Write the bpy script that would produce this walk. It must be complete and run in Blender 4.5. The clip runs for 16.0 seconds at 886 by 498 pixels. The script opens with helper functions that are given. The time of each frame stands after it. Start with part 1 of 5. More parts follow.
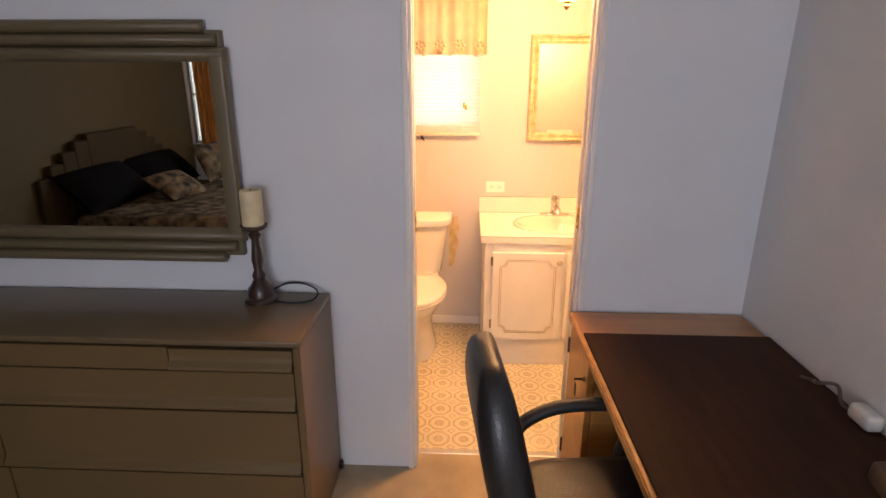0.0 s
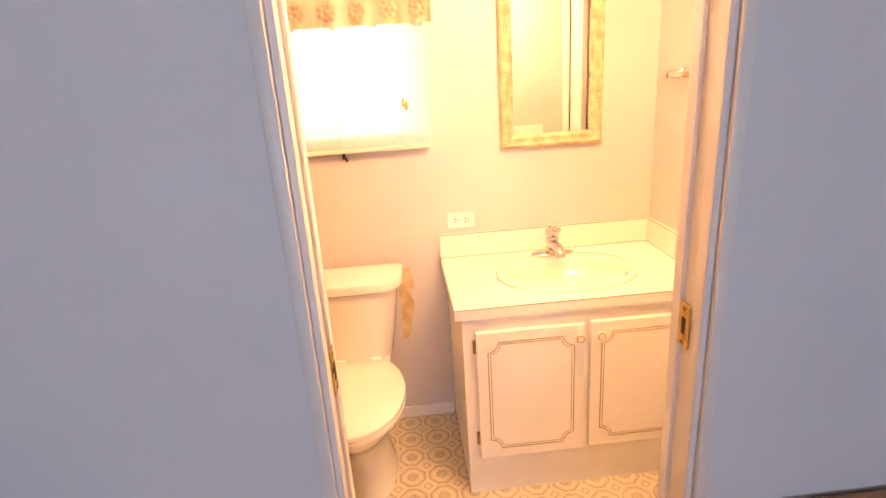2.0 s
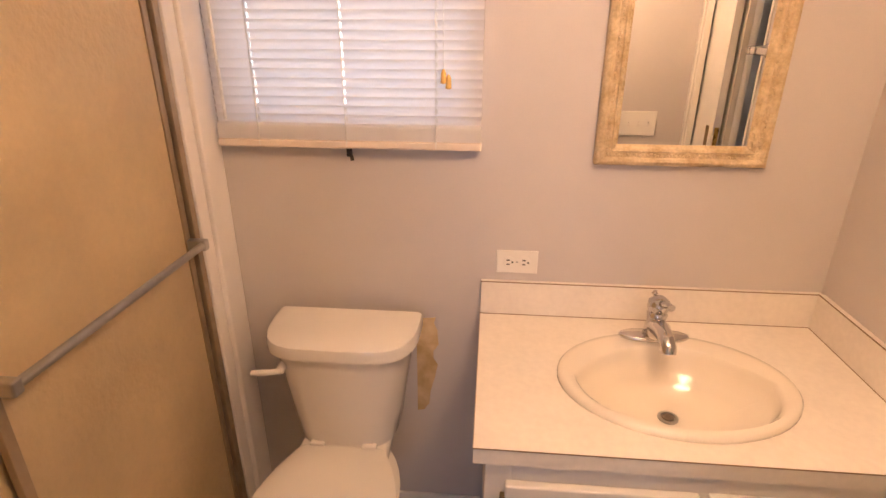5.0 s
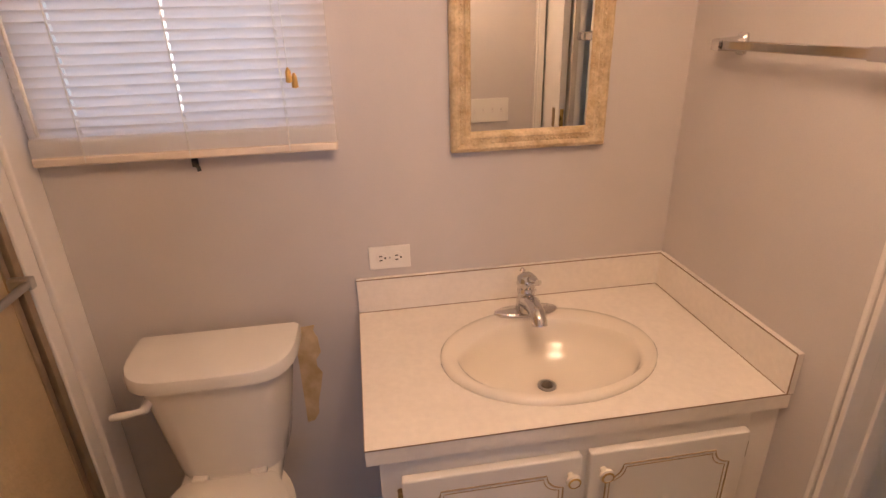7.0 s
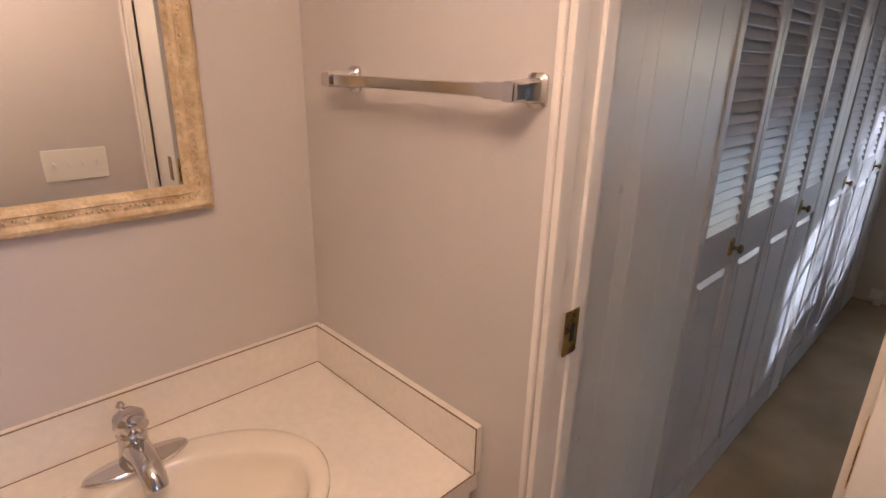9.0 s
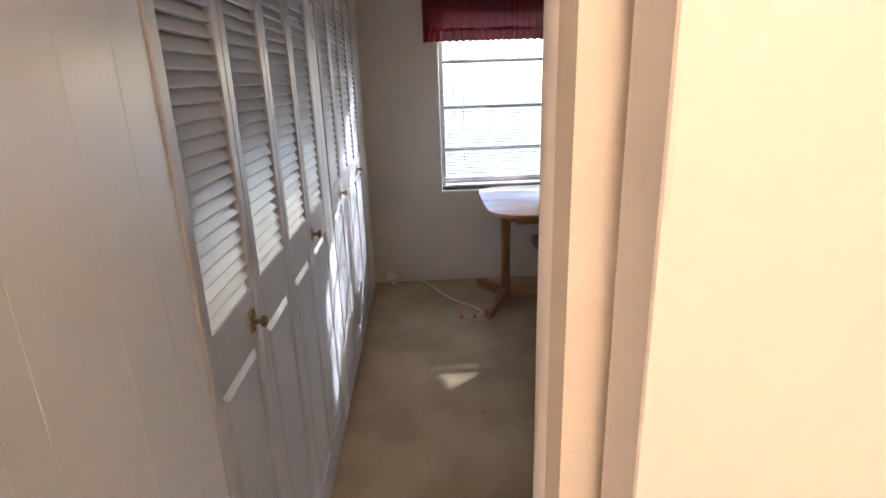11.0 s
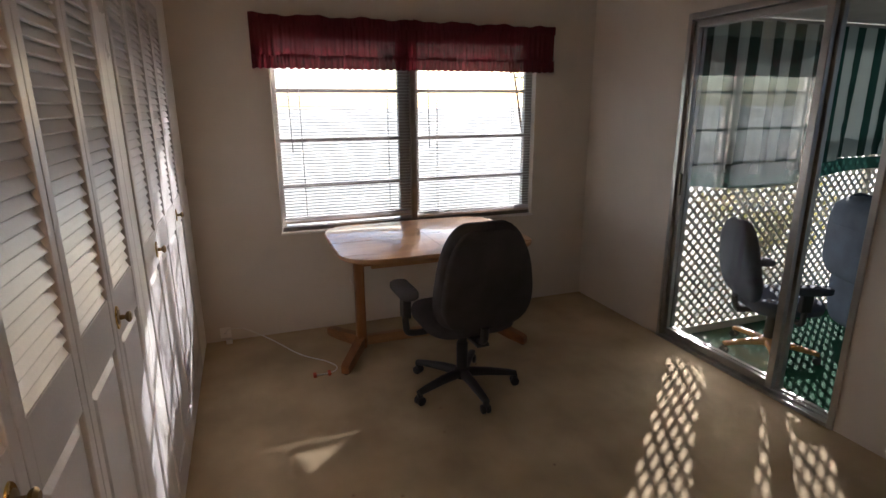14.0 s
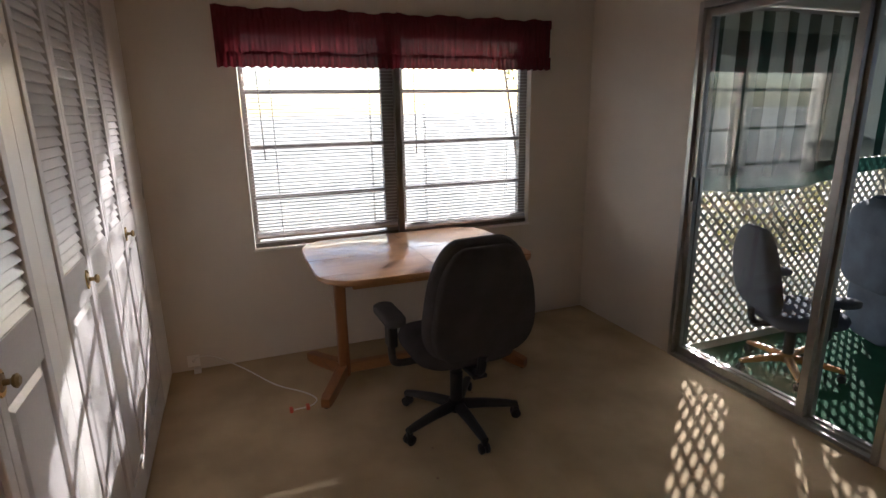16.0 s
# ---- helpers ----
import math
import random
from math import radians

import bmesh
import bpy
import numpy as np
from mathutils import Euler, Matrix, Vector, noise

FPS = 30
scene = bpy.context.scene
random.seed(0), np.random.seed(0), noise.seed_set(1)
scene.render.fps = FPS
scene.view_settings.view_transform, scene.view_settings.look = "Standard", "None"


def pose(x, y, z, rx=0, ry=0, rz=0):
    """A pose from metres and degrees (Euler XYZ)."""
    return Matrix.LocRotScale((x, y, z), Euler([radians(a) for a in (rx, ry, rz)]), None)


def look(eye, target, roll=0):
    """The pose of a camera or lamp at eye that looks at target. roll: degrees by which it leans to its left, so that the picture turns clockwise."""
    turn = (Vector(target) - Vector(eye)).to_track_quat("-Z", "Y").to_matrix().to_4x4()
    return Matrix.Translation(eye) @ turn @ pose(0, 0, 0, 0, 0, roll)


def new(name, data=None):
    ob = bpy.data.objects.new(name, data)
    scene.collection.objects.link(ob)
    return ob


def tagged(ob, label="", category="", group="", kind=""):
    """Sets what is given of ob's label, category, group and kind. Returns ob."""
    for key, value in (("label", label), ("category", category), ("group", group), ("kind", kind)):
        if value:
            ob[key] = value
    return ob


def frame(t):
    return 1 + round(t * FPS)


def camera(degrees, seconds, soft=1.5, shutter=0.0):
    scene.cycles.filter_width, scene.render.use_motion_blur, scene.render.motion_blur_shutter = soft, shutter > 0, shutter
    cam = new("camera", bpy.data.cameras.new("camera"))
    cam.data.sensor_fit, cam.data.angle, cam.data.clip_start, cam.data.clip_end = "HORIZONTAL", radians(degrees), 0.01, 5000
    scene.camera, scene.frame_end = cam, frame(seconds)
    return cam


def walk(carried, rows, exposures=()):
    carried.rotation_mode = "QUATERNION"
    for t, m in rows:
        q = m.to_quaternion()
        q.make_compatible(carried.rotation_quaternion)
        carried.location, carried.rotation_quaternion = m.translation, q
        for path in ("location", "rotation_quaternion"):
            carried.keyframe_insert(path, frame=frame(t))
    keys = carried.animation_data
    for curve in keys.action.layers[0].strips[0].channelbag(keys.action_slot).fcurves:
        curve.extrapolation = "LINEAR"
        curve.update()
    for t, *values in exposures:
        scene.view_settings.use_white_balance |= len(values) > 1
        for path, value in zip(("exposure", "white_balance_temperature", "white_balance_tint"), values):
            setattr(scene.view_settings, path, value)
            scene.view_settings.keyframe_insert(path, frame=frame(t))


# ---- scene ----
cam = camera(78.9, 16.0)
PATH = [
    (0, (-1.013, -3.345, 1.595), (-1.093, -1.441, 0.986), 0.2),
    (0.5, (-1.063, -3.062, 1.598), (-1.095, -1.155, 0.996), -0.5),
    (1, (-1.048, -2.761, 1.587), (-1.099, -0.849, 1.005), 0.1),
    (1.5, (-1.044, -2.476, 1.568), (-1.154, -0.571, 0.97), -1.2),
    (2, (-1.056, -2.198, 1.538), (-0.931, -0.301, 0.915), -3.8),
    (2.5, (-1.008, -1.956, 1.504), (-0.779, -0.092, 0.816), -2.0),
    (3, (-0.994, -1.814, 1.508), (-0.61, 0.009, 0.781), 0.3),
    (3.5, (-0.999, -1.685, 1.528), (-0.541, 0.106, 0.765), 0.9),
    (4, (-0.913, -1.534, 1.531), (-0.861, 0.312, 0.761), 1.8),
    (4.2, (-0.912, -1.479, 1.533), (-0.968, 0.36, 0.749), 2.8),
    (6.3, (-0.912, -1.372, 1.565), (-1.16, 0.48, 0.851), -2.2),
    (6.5, (-0.901, -1.375, 1.551), (-0.979, 0.488, 0.829), -1.6),
    (7, (-0.885, -1.385, 1.547), (-0.61, 0.433, 0.762), -1.6),
    (7.5, (-0.882, -1.392, 1.529), (-0.461, 0.382, 0.707), -1.5),
    (8, (-0.849, -1.326, 1.512), (-0.271, 0.419, 0.724), -2.7),
    (8.5, (-0.75, -1.181, 1.514), (0.175, 0.453, 0.825), -0.8),
    (9, (-0.636, -1.104, 1.513), (0.681, 0.25, 0.857), 1.3),
    (9.2, (-0.593, -1.07, 1.501), (0.903, 0.085, 0.845), 1.5),
    (11.3, (-0.003, -0.992, 1.524), (1.89, -1.213, 0.919), -2.1),
    (11.5, (0.059, -0.973, 1.526), (1.936, -1.3, 0.917), -2.1),
    (12, (0.131, -0.936, 1.546), (1.976, -1.436, 0.959), -3.1),
    (12.5, (0.171, -0.961, 1.539), (1.98, -1.596, 0.967), -2.1),
    (13, (0.207, -0.998, 1.55), (2.015, -1.658, 1.006), -2.3),
    (13.5, (0.218, -0.999, 1.552), (2.028, -1.666, 1.022), -1.7),
    (14, (0.227, -0.963, 1.547), (2.042, -1.625, 1.029), -0.3),
    (14.5, (0.211, -0.922, 1.553), (2.072, -1.46, 1.056), -0.3),
    (15, (0.242, -0.921, 1.54), (2.107, -1.456, 1.057), 0.1),
    (15.5, (0.381, -0.998, 1.523), (2.241, -1.55, 1.041), 0.3),
    (16, (0.538, -1.087, 1.52), (2.346, -1.78, 1.02), -1.0),
]
EXPOSURE = [(0, 2.72, 8300, 23), (1.0, 2.85, 8000, 21), (1.8, 2.98, 7700, 24), (2.5, 2.78, 7500, 33), (3.5, 2.21, 6650, 26), (4.2, 1.92, 6250, 21), (6.3, 1.38, 5600, 20),
            (7.0, 1.25, 5500, 20), (8.5, 1.13, 5080, 18), (9.2, 1.4, 4850, 16), (11.3, 2.02, 5200, 14), (12.0, 2.01, 5600, 17), (12.7, 1.85, 5800, 18), (13.5, 1.62, 5800, 18), (16.0, 1.45, 5850, 18)]
walk(cam, [(t, look(eye, target, roll)) for t, eye, target, roll in PATH], EXPOSURE)

# ---- light ----
SUN_EL, SUN_AZ = 19.6, (0.668, -0.744)      # the sun stands low in the south-east
world = bpy.data.worlds.new("sky")
scene.world = world
world.use_nodes = True
wn = world.node_tree.nodes
sky = wn.new("ShaderNodeTexSky")
sky.sky_type, sky.sun_disc = 'NISHITA', False
sky.sun_elevation = radians(SUN_EL)
sky.sun_rotation = math.atan2(SUN_AZ[0], SUN_AZ[1])
wn["Background"].inputs[1].default_value = 0.15
world.node_tree.links.new(sky.outputs[0], wn["Background"].inputs[0])
sun = new("sun", bpy.data.lights.new("sun", 'SUN'))
sun.data.energy, sun.data.angle, sun.data.color = 5.0, radians(0.53), (1.0, 0.93, 0.82)
sun.matrix_world = look((0, 0, 0), (-SUN_AZ[0], -SUN_AZ[1], -math.tan(radians(SUN_EL))))

# skylight fill lamp in an unseen window added to the bedroom's south wall
lit = new("bedroom_fill_light", bpy.data.lights.new("bedroom_fill_light", 'AREA'))
lit.data.shape, lit.data.size, lit.data.size_y = 'RECTANGLE', 1.3, 1.0
lit.data.energy, lit.data.color = 7.4, (0.58, 0.74, 1.0)
lit.matrix_world = look((-1.25, -5.77, 1.4), (-1.25, -4.0, 1.4))
# skylight in the opening of the bathroom's window
lit = new("bathroom_daylight", bpy.data.lights.new("bathroom_daylight", 'AREA'))
lit.data.shape, lit.data.size, lit.data.size_y = 'RECTANGLE', 0.6, 0.67
lit.data.energy, lit.data.color = 0.21, (1.0, 0.96, 0.98)
lit.matrix_world = look((-1.28, 0.035, 1.655), (-1.28, -1.0, 1.655))


# ---- materials ----
def mat(name, base, rough=0.6, metal=0.0, var=0.12, scale=6.0, bump=0.0, bscale=120.0, dark=None, coat=0.0, spec=0.5,
        trans=0.0, stretch=(1, 1, 1), fine=0.0, obj=0.0, subsurface=0.0):
    """Principled material with colour variation at two scales, roughness variation and a fine relief."""
    m = bpy.data.materials.new(name)
    m.use_nodes = True
    nt = m.node_tree
    n, l = nt.nodes, nt.links
    b = n["Principled BSDF"]
    b.inputs["Roughness"].default_value = rough
    b.inputs["Metallic"].default_value = metal
    b.inputs["Coat Weight"].default_value = coat
    b.inputs["Specular IOR Level"].default_value = spec
    b.inputs["Transmission Weight"].default_value = trans
    co = n.new("ShaderNodeTexCoord")
    mp = n.new("ShaderNodeMapping")
    mp.inputs["Scale"].default_value = stretch
    l.new(co.outputs["Object"], mp.inputs[0])
    big, small = n.new("ShaderNodeTexNoise"), n.new("ShaderNodeTexNoise")
    big.inputs["Scale"].default_value, small.inputs["Scale"].default_value = scale, bscale
    big.inputs["Detail"].default_value, small.inputs["Detail"].default_value = 5, 3
    l.new(mp.outputs[0], big.inputs[0]), l.new(mp.outputs[0], small.inputs[0])
    ramp = n.new("ShaderNodeValToRGB")
    lo = dark or tuple(c * (1 - var) for c in base)
    hi = tuple(min(1, c * (1 + var * 0.5)) for c in base)
    ramp.color_ramp.elements[0].position, ramp.color_ramp.elements[1].position = 0.32, 0.68
    ramp.color_ramp.elements[0].color, ramp.color_ramp.elements[1].color = (*lo, 1), (*hi, 1)
    l.new(big.outputs[0], ramp.inputs[0])
    mix = n.new("ShaderNodeMix")
    mix.data_type, mix.blend_type = 'RGBA', 'MULTIPLY'
    mix.inputs[0].default_value = 1.0
    r2 = n.new("ShaderNodeValToRGB")
    r2.color_ramp.elements[0].color = (1 - fine, 1 - fine, 1 - fine, 1)
    r2.color_ramp.elements[0].position, r2.color_ramp.elements[1].position = 0.3, 0.7
    l.new(small.outputs[0], r2.inputs[0])
    l.new(ramp.outputs[0], mix.inputs[6]), l.new(r2.outputs[0], mix.inputs[7])
    out = mix.outputs[2]
    if obj:
        info, hs = n.new("ShaderNodeObjectInfo"), n.new("ShaderNodeHueSaturation")
        mr = n.new("ShaderNodeMapRange")
        mr.inputs[3].default_value, mr.inputs[4].default_value = 1 - obj, 1 + obj
        l.new(info.outputs["Random"], mr.inputs[0]), l.new(mr.outputs[0], hs.inputs["Value"])
        l.new(out, hs.inputs["Color"])
        out = hs.outputs[0]
    l.new(out, b.inputs["Base Color"])
    rr = n.new("ShaderNodeMapRange")
    rr.inputs[3].default_value, rr.inputs[4].default_value = max(0.02, rough - 0.08), min(1, rough + 0.08)
    l.new(big.outputs[0], rr.inputs[0]), l.new(rr.outputs[0], b.inputs["Roughness"])
    if bump:
        bp = n.new("ShaderNodeBump")
        bp.inputs["Strength"].default_value, bp.inputs["Distance"].default_value = bump, 0.004
        l.new(small.outputs[0], bp.inputs["Height"]), l.new(bp.outputs[0], b.inputs["Normal"])
    return m


def ripple(m, scale, stretch, height):
    """Adds broad, low waves under the fine relief of a material."""
    n, l = m.node_tree.nodes, m.node_tree.links
    fine = n["Bump"]
    co, mp, wave, bp = n.new("ShaderNodeTexCoord"), n.new("ShaderNodeMapping"), n.new("ShaderNodeTexNoise"), n.new("ShaderNodeBump")
    mp.inputs["Scale"].default_value = stretch
    wave.inputs["Scale"].default_value, wave.inputs["Detail"].default_value, wave.inputs["Distortion"].default_value = scale, 3, 0.6
    bp.inputs["Strength"].default_value, bp.inputs["Distance"].default_value = 0.6, height
    l.new(co.outputs["Object"], mp.inputs[0]), l.new(mp.outputs[0], wave.inputs[0])
    l.new(wave.outputs[0], bp.inputs["Height"]), l.new(bp.outputs[0], fine.inputs["Normal"])


def cloth(name, base, through_weight, **kw):
    """A thin fabric that lets some light through."""
    m = mat(name, base, **kw)
    nt = m.node_tree
    b, o = nt.nodes["Principled BSDF"], nt.nodes["Material Output"]
    tr, mx = nt.nodes.new("ShaderNodeBsdfTranslucent"), nt.nodes.new("ShaderNodeMixShader")
    tr.inputs[0].default_value = (*base, 1)
    mx.inputs[0].default_value = through_weight
    nt.links.new(b.outputs[0], mx.inputs[1]), nt.links.new(tr.outputs[0], mx.inputs[2])
    nt.links.new(mx.outputs[0], o.inputs[0])
    return m


def sheer(name, base, open_weight, through_weight=0.3, **kw):
    """An open weave: part of the light goes straight through."""
    m = cloth(name, base, through_weight, **kw)
    nt = m.node_tree
    o = nt.nodes["Material Output"]
    last = o.inputs[0].links[0].from_socket
    tp, mx = nt.nodes.new("ShaderNodeBsdfTransparent"), nt.nodes.new("ShaderNodeMixShader")
    mx.inputs[0].default_value = open_weight
    nt.links.new(last, mx.inputs[1]), nt.links.new(tp.outputs[0], mx.inputs[2])
    nt.links.new(mx.outputs[0], o.inputs[0])
    return m


def wood(name, base, dark, axis=0, rough=0.4, coat=0.15):
    st = [9, 9, 9]
    st[axis] = 0.8
    return mat(name, base, rough, dark=dark, scale=2.2, bscale=30, bump=0.06, stretch=tuple(st), fine=0.14, coat=coat)


def glow(name, colour, strength):
    m = bpy.data.materials.new(name)
    m.use_nodes = True
    b = m.node_tree.nodes["Principled BSDF"]
    b.inputs["Base Color"].default_value = (0.9, 0.88, 0.82, 1)
    b.inputs["Emission Color"].default_value = (*colour, 1)
    b.inputs["Emission Strength"].default_value = strength
    return m


def glass(name, tint=(1, 1, 1), rough=0.0):
    m = bpy.data.materials.new(name)
    m.use_nodes = True
    b = m.node_tree.nodes["Principled BSDF"]
    b.inputs["Base Color"].default_value = (*tint, 1)
    b.inputs["Roughness"].default_value = rough
    b.inputs["Transmission Weight"].default_value = 1.0
    b.inputs["IOR"].default_value = 1.45
    return m


def vinyl(name, pitch):
    """Sheet vinyl printed with round medallions, small diamonds between them and stains."""
    m = mat(name, (0.70, 0.62, 0.46), 0.35, var=0.10, scale=3, bump=0.05, bscale=90, fine=0.05)
    nt = m.node_tree
    n, l = nt.nodes, nt.links
    b = n["Principled BSDF"]
    ground = b.inputs["Base Color"].links[0].from_socket

    def math_(op, a, c=None):
        k = n.new("ShaderNodeMath")
        k.operation = op
        for i, v in enumerate((a, c)):
            if v is None:
                continue
            if isinstance(v, (int, float)):
                k.inputs[i].default_value = v
            else:
                l.new(v, k.inputs[i])
        return k.outputs[0]
    co, sp = n.new("ShaderNodeTexCoord"), n.new("ShaderNodeSeparateXYZ")
    l.new(co.outputs["Object"], sp.inputs[0])
    u = math_('SUBTRACT', math_('FRACT', math_('DIVIDE', sp.outputs[0], pitch)), 0.5)
    v = math_('SUBTRACT', math_('FRACT', math_('DIVIDE', sp.outputs[1], pitch)), 0.5)
    au, av = math_('ABSOLUTE', u), math_('ABSOLUTE', v)
    r = math_('SQRT', math_('ADD', math_('MULTIPLY', u, u), math_('MULTIPLY', v, v)))
    octo = math_('MAXIMUM', math_('MAXIMUM', au, av), math_('MULTIPLY', math_('ADD', au, av), 0.74))
    ang = math_('ARCTAN2', v, u)
    petal = math_('MULTIPLY', math_('COSINE', math_('MULTIPLY', ang, 8)), 0.025)

    def ring(x, at, half):
        return math_('LESS_THAN', math_('ABSOLUTE', math_('SUBTRACT', x, at)), half)
    marks = ring(octo, 0.43, 0.018)
    for x, at, half in ((octo, 0.375, 0.010), (math_('ADD', r, petal), 0.16, 0.022), (math_('ADD', r, petal), 0.085, 0.02)):
        marks = math_('MAXIMUM', marks, ring(x, at, half))
    marks = math_('MAXIMUM', marks, ring(math_('ADD', au, av), 0.86, 0.02))
    marks = math_('MAXIMUM', marks, math_('LESS_THAN', r, 0.03))
    worn = n.new("ShaderNodeTexNoise")
    worn.inputs["Scale"].default_value = 14
    l.new(co.outputs["Object"], worn.inputs[0])
    amount = math_('MULTIPLY', marks, math_('ADD', math_('MULTIPLY', worn.outputs[0], 0.6), 0.45))
    mx = n.new("ShaderNodeMix")
    mx.data_type = 'RGBA'
    l.new(amount, mx.inputs[0]), l.new(ground, mx.inputs[6])
    mx.inputs[7].default_value = (0.25, 0.175, 0.085, 1)
    l.new(mx.outputs[2], b.inputs["Base Color"])
    return m


def striped(name, a, c, width):
    """Awning cloth with woven stripes."""
    m = cloth(name, a, 0.035, rough=0.85, var=0.1, bump=0.1, bscale=400)
    nt = m.node_tree
    n, l = nt.nodes, nt.links
    co, sp = n.new("ShaderNodeTexCoord"), n.new("ShaderNodeSeparateXYZ")
    l.new(co.outputs["Object"], sp.inputs[0])
    d, f, g = (n.new("ShaderNodeMath") for _ in range(3))
    d.operation, f.operation, g.operation = 'DIVIDE', 'FRACT', 'GREATER_THAN'
    d.inputs[1].default_value, g.inputs[1].default_value = width, 0.5
    l.new(sp.outputs[1], d.inputs[0]), l.new(d.outputs[0], f.inputs[0]), l.new(f.outputs[0], g.inputs[0])
    mx = n.new("ShaderNodeMix")
    mx.data_type = 'RGBA'
    mx.inputs[6].default_value, mx.inputs[7].default_value = (*a, 1), (*c, 1)
    l.new(g.outputs[0], mx.inputs[0])
    l.new(mx.outputs[2], n["Principled BSDF"].inputs["Base Color"])
    tr = [k for k in n if k.type == 'BSDF_TRANSLUCENT'][0]
    l.new(mx.outputs[2], tr.inputs[0])
    return m


M = {}
M["bath_wall"] = mat("bath_wall", (0.62, 0.575, 0.55), 0.42, var=0.05, scale=2.5, bump=0.05, bscale=260, fine=0.03)
M["bed_wall"] = mat("bed_wall", (0.74, 0.75, 0.77), 0.7, var=0.05, scale=2, bump=0.08, bscale=220, fine=0.03)
# dim far end of the bedroom put into the wall's dark brown colour
M["dim_bed_wall"] = mat("dim_bed_wall", (0.12, 0.078, 0.032), 0.6, spec=0.15, var=0.06, scale=2, bump=0.06, bscale=200, fine=0.03)
M["room_wall"] = mat("room_wall", (0.70, 0.64, 0.55), 0.75, var=0.06, scale=2, bump=0.08, bscale=220, fine=0.03)
M["ceiling"] = mat("ceiling", (0.80, 0.78, 0.74), 0.85, var=0.04, scale=2, bump=0.2, bscale=150)
M["carpet"] = mat("carpet", (0.53, 0.415, 0.26), 0.95, var=0.20, scale=3.0, bump=0.5, bscale=420, fine=0.18, spec=0.1)
ripple(M["carpet"], 2.6, (1.0, 2.4, 1.0), 0.022)
M["bed_carpet"] = mat("bed_carpet", (0.50, 0.40, 0.28), 0.95, var=0.2, scale=5, bump=0.6, bscale=420, fine=0.2, spec=0.1)
M["vinyl"] = vinyl("vinyl", 0.118)
M["trim"] = mat("trim", (0.82, 0.78, 0.74), 0.4, var=0.05, scale=8, bump=0.03, bscale=90)
M["door_white"] = mat("door_white", (0.72, 0.69, 0.65), 0.38, var=0.05, scale=5, bump=0.05, bscale=160, fine=0.03)
# the closet doors' dimness is put into a greyer colour than door_white
M["closet_dimmed"] = mat("closet_dimmed", (0.58, 0.555, 0.54), 0.32, var=0.06, scale=4, bump=0.06, bscale=140, fine=0.05)
M["panel_white"] = mat("panel_white", (0.83, 0.81, 0.76), 0.3, var=0.05, scale=3, bump=0.04, bscale=120, fine=0.03)
M["laminate"] = mat("laminate", (0.86, 0.80, 0.72), 0.35, var=0.03, scale=9, fine=0.06, bscale=60, bump=0.02)
M["seam"] = mat("seam", (0.30, 0.20, 0.12), 0.7)
M["cab_white"] = mat("cab_white", (0.82, 0.78, 0.72), 0.4, var=0.04, scale=6, bump=0.03, bscale=120)
M["gilt"] = mat("gilt", (0.46, 0.33, 0.17), 0.5, var=0.2, scale=40)
M["porcelain"] = mat("porcelain", (0.84, 0.77, 0.66), 0.12, var=0.03, scale=4, coat=0.4)
M["toilet"] = mat("toilet", (0.82, 0.78, 0.72), 0.14, var=0.03, scale=4, coat=0.4)
M["chrome"] = mat("chrome", (0.66, 0.64, 0.62), 0.12, 1.0, var=0.05, scale=30)
M["alu"] = mat("alu", (0.48, 0.47, 0.45), 0.35, 1.0, var=0.1, scale=20, bump=0.03, bscale=200)
M["alu_dark"] = mat("alu_dark", (0.22, 0.19, 0.16), 0.4, 0.8, var=0.15, scale=20)
M["sash"] = mat("sash", (0.40, 0.37, 0.34), 0.45, 0.3, var=0.12, scale=20)
M["brass"] = mat("brass", (0.62, 0.42, 0.14), 0.28, 1.0, var=0.25, scale=30)
M["brass_old"] = mat("brass_old", (0.30, 0.21, 0.10), 0.35, 1.0, var=0.3, scale=40)
M["iron"] = mat("iron", (0.05, 0.045, 0.04), 0.5, 0.6, var=0.2, scale=30)
M["plate"] = mat("plate", (0.85, 0.82, 0.76), 0.35, var=0.03)
# near-black of slots and holes; on the dresser it stands for shade
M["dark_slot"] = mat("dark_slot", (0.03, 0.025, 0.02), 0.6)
M["mirror"] = mat("mirror", (0.88, 0.88, 0.86), 0.02, 1.0, var=0.01)
M["mirror"].node_tree.nodes["Map Range"].inputs[3].default_value = 0.0
M["mirror"].node_tree.nodes["Map Range"].inputs[4].default_value = 0.015
M["frame_cream"] = mat("frame_cream", (0.76, 0.62, 0.40), 0.55, dark=(0.54, 0.39, 0.20), scale=26, bump=0.5, bscale=130, fine=0.2)
M["blind"] = cloth("blind", (0.86, 0.84, 0.83), 0.45, rough=0.45, var=0.04, scale=20)
M["blind_rail"] = mat("blind_rail", (0.78, 0.68, 0.58), 0.45, var=0.08, scale=15)
M["cord"] = mat("cord", (0.80, 0.78, 0.74), 0.8, var=0.1, scale=60)
M["tassel"] = mat("tassel", (0.72, 0.45, 0.12), 0.6, var=0.2, scale=40)
M["lace"] = cloth("lace", (0.78, 0.62, 0.40), 0.45, rough=0.9, var=0.15, scale=14, bump=0.2, bscale=300)
M["torn"] = mat("torn", (0.70, 0.54, 0.32), 0.8, dark=(0.52, 0.36, 0.17), scale=18, bump=0.3, bscale=160)
M["bronze"] = mat("bronze", (0.42, 0.33, 0.23), 0.38, 0.7, var=0.12, scale=20)
M["shower_glass"] = mat("shower_glass", (0.72, 0.55, 0.31), 0.4, var=0.18, scale=3, bump=0.5, bscale=70, trans=0.3, fine=0.05)
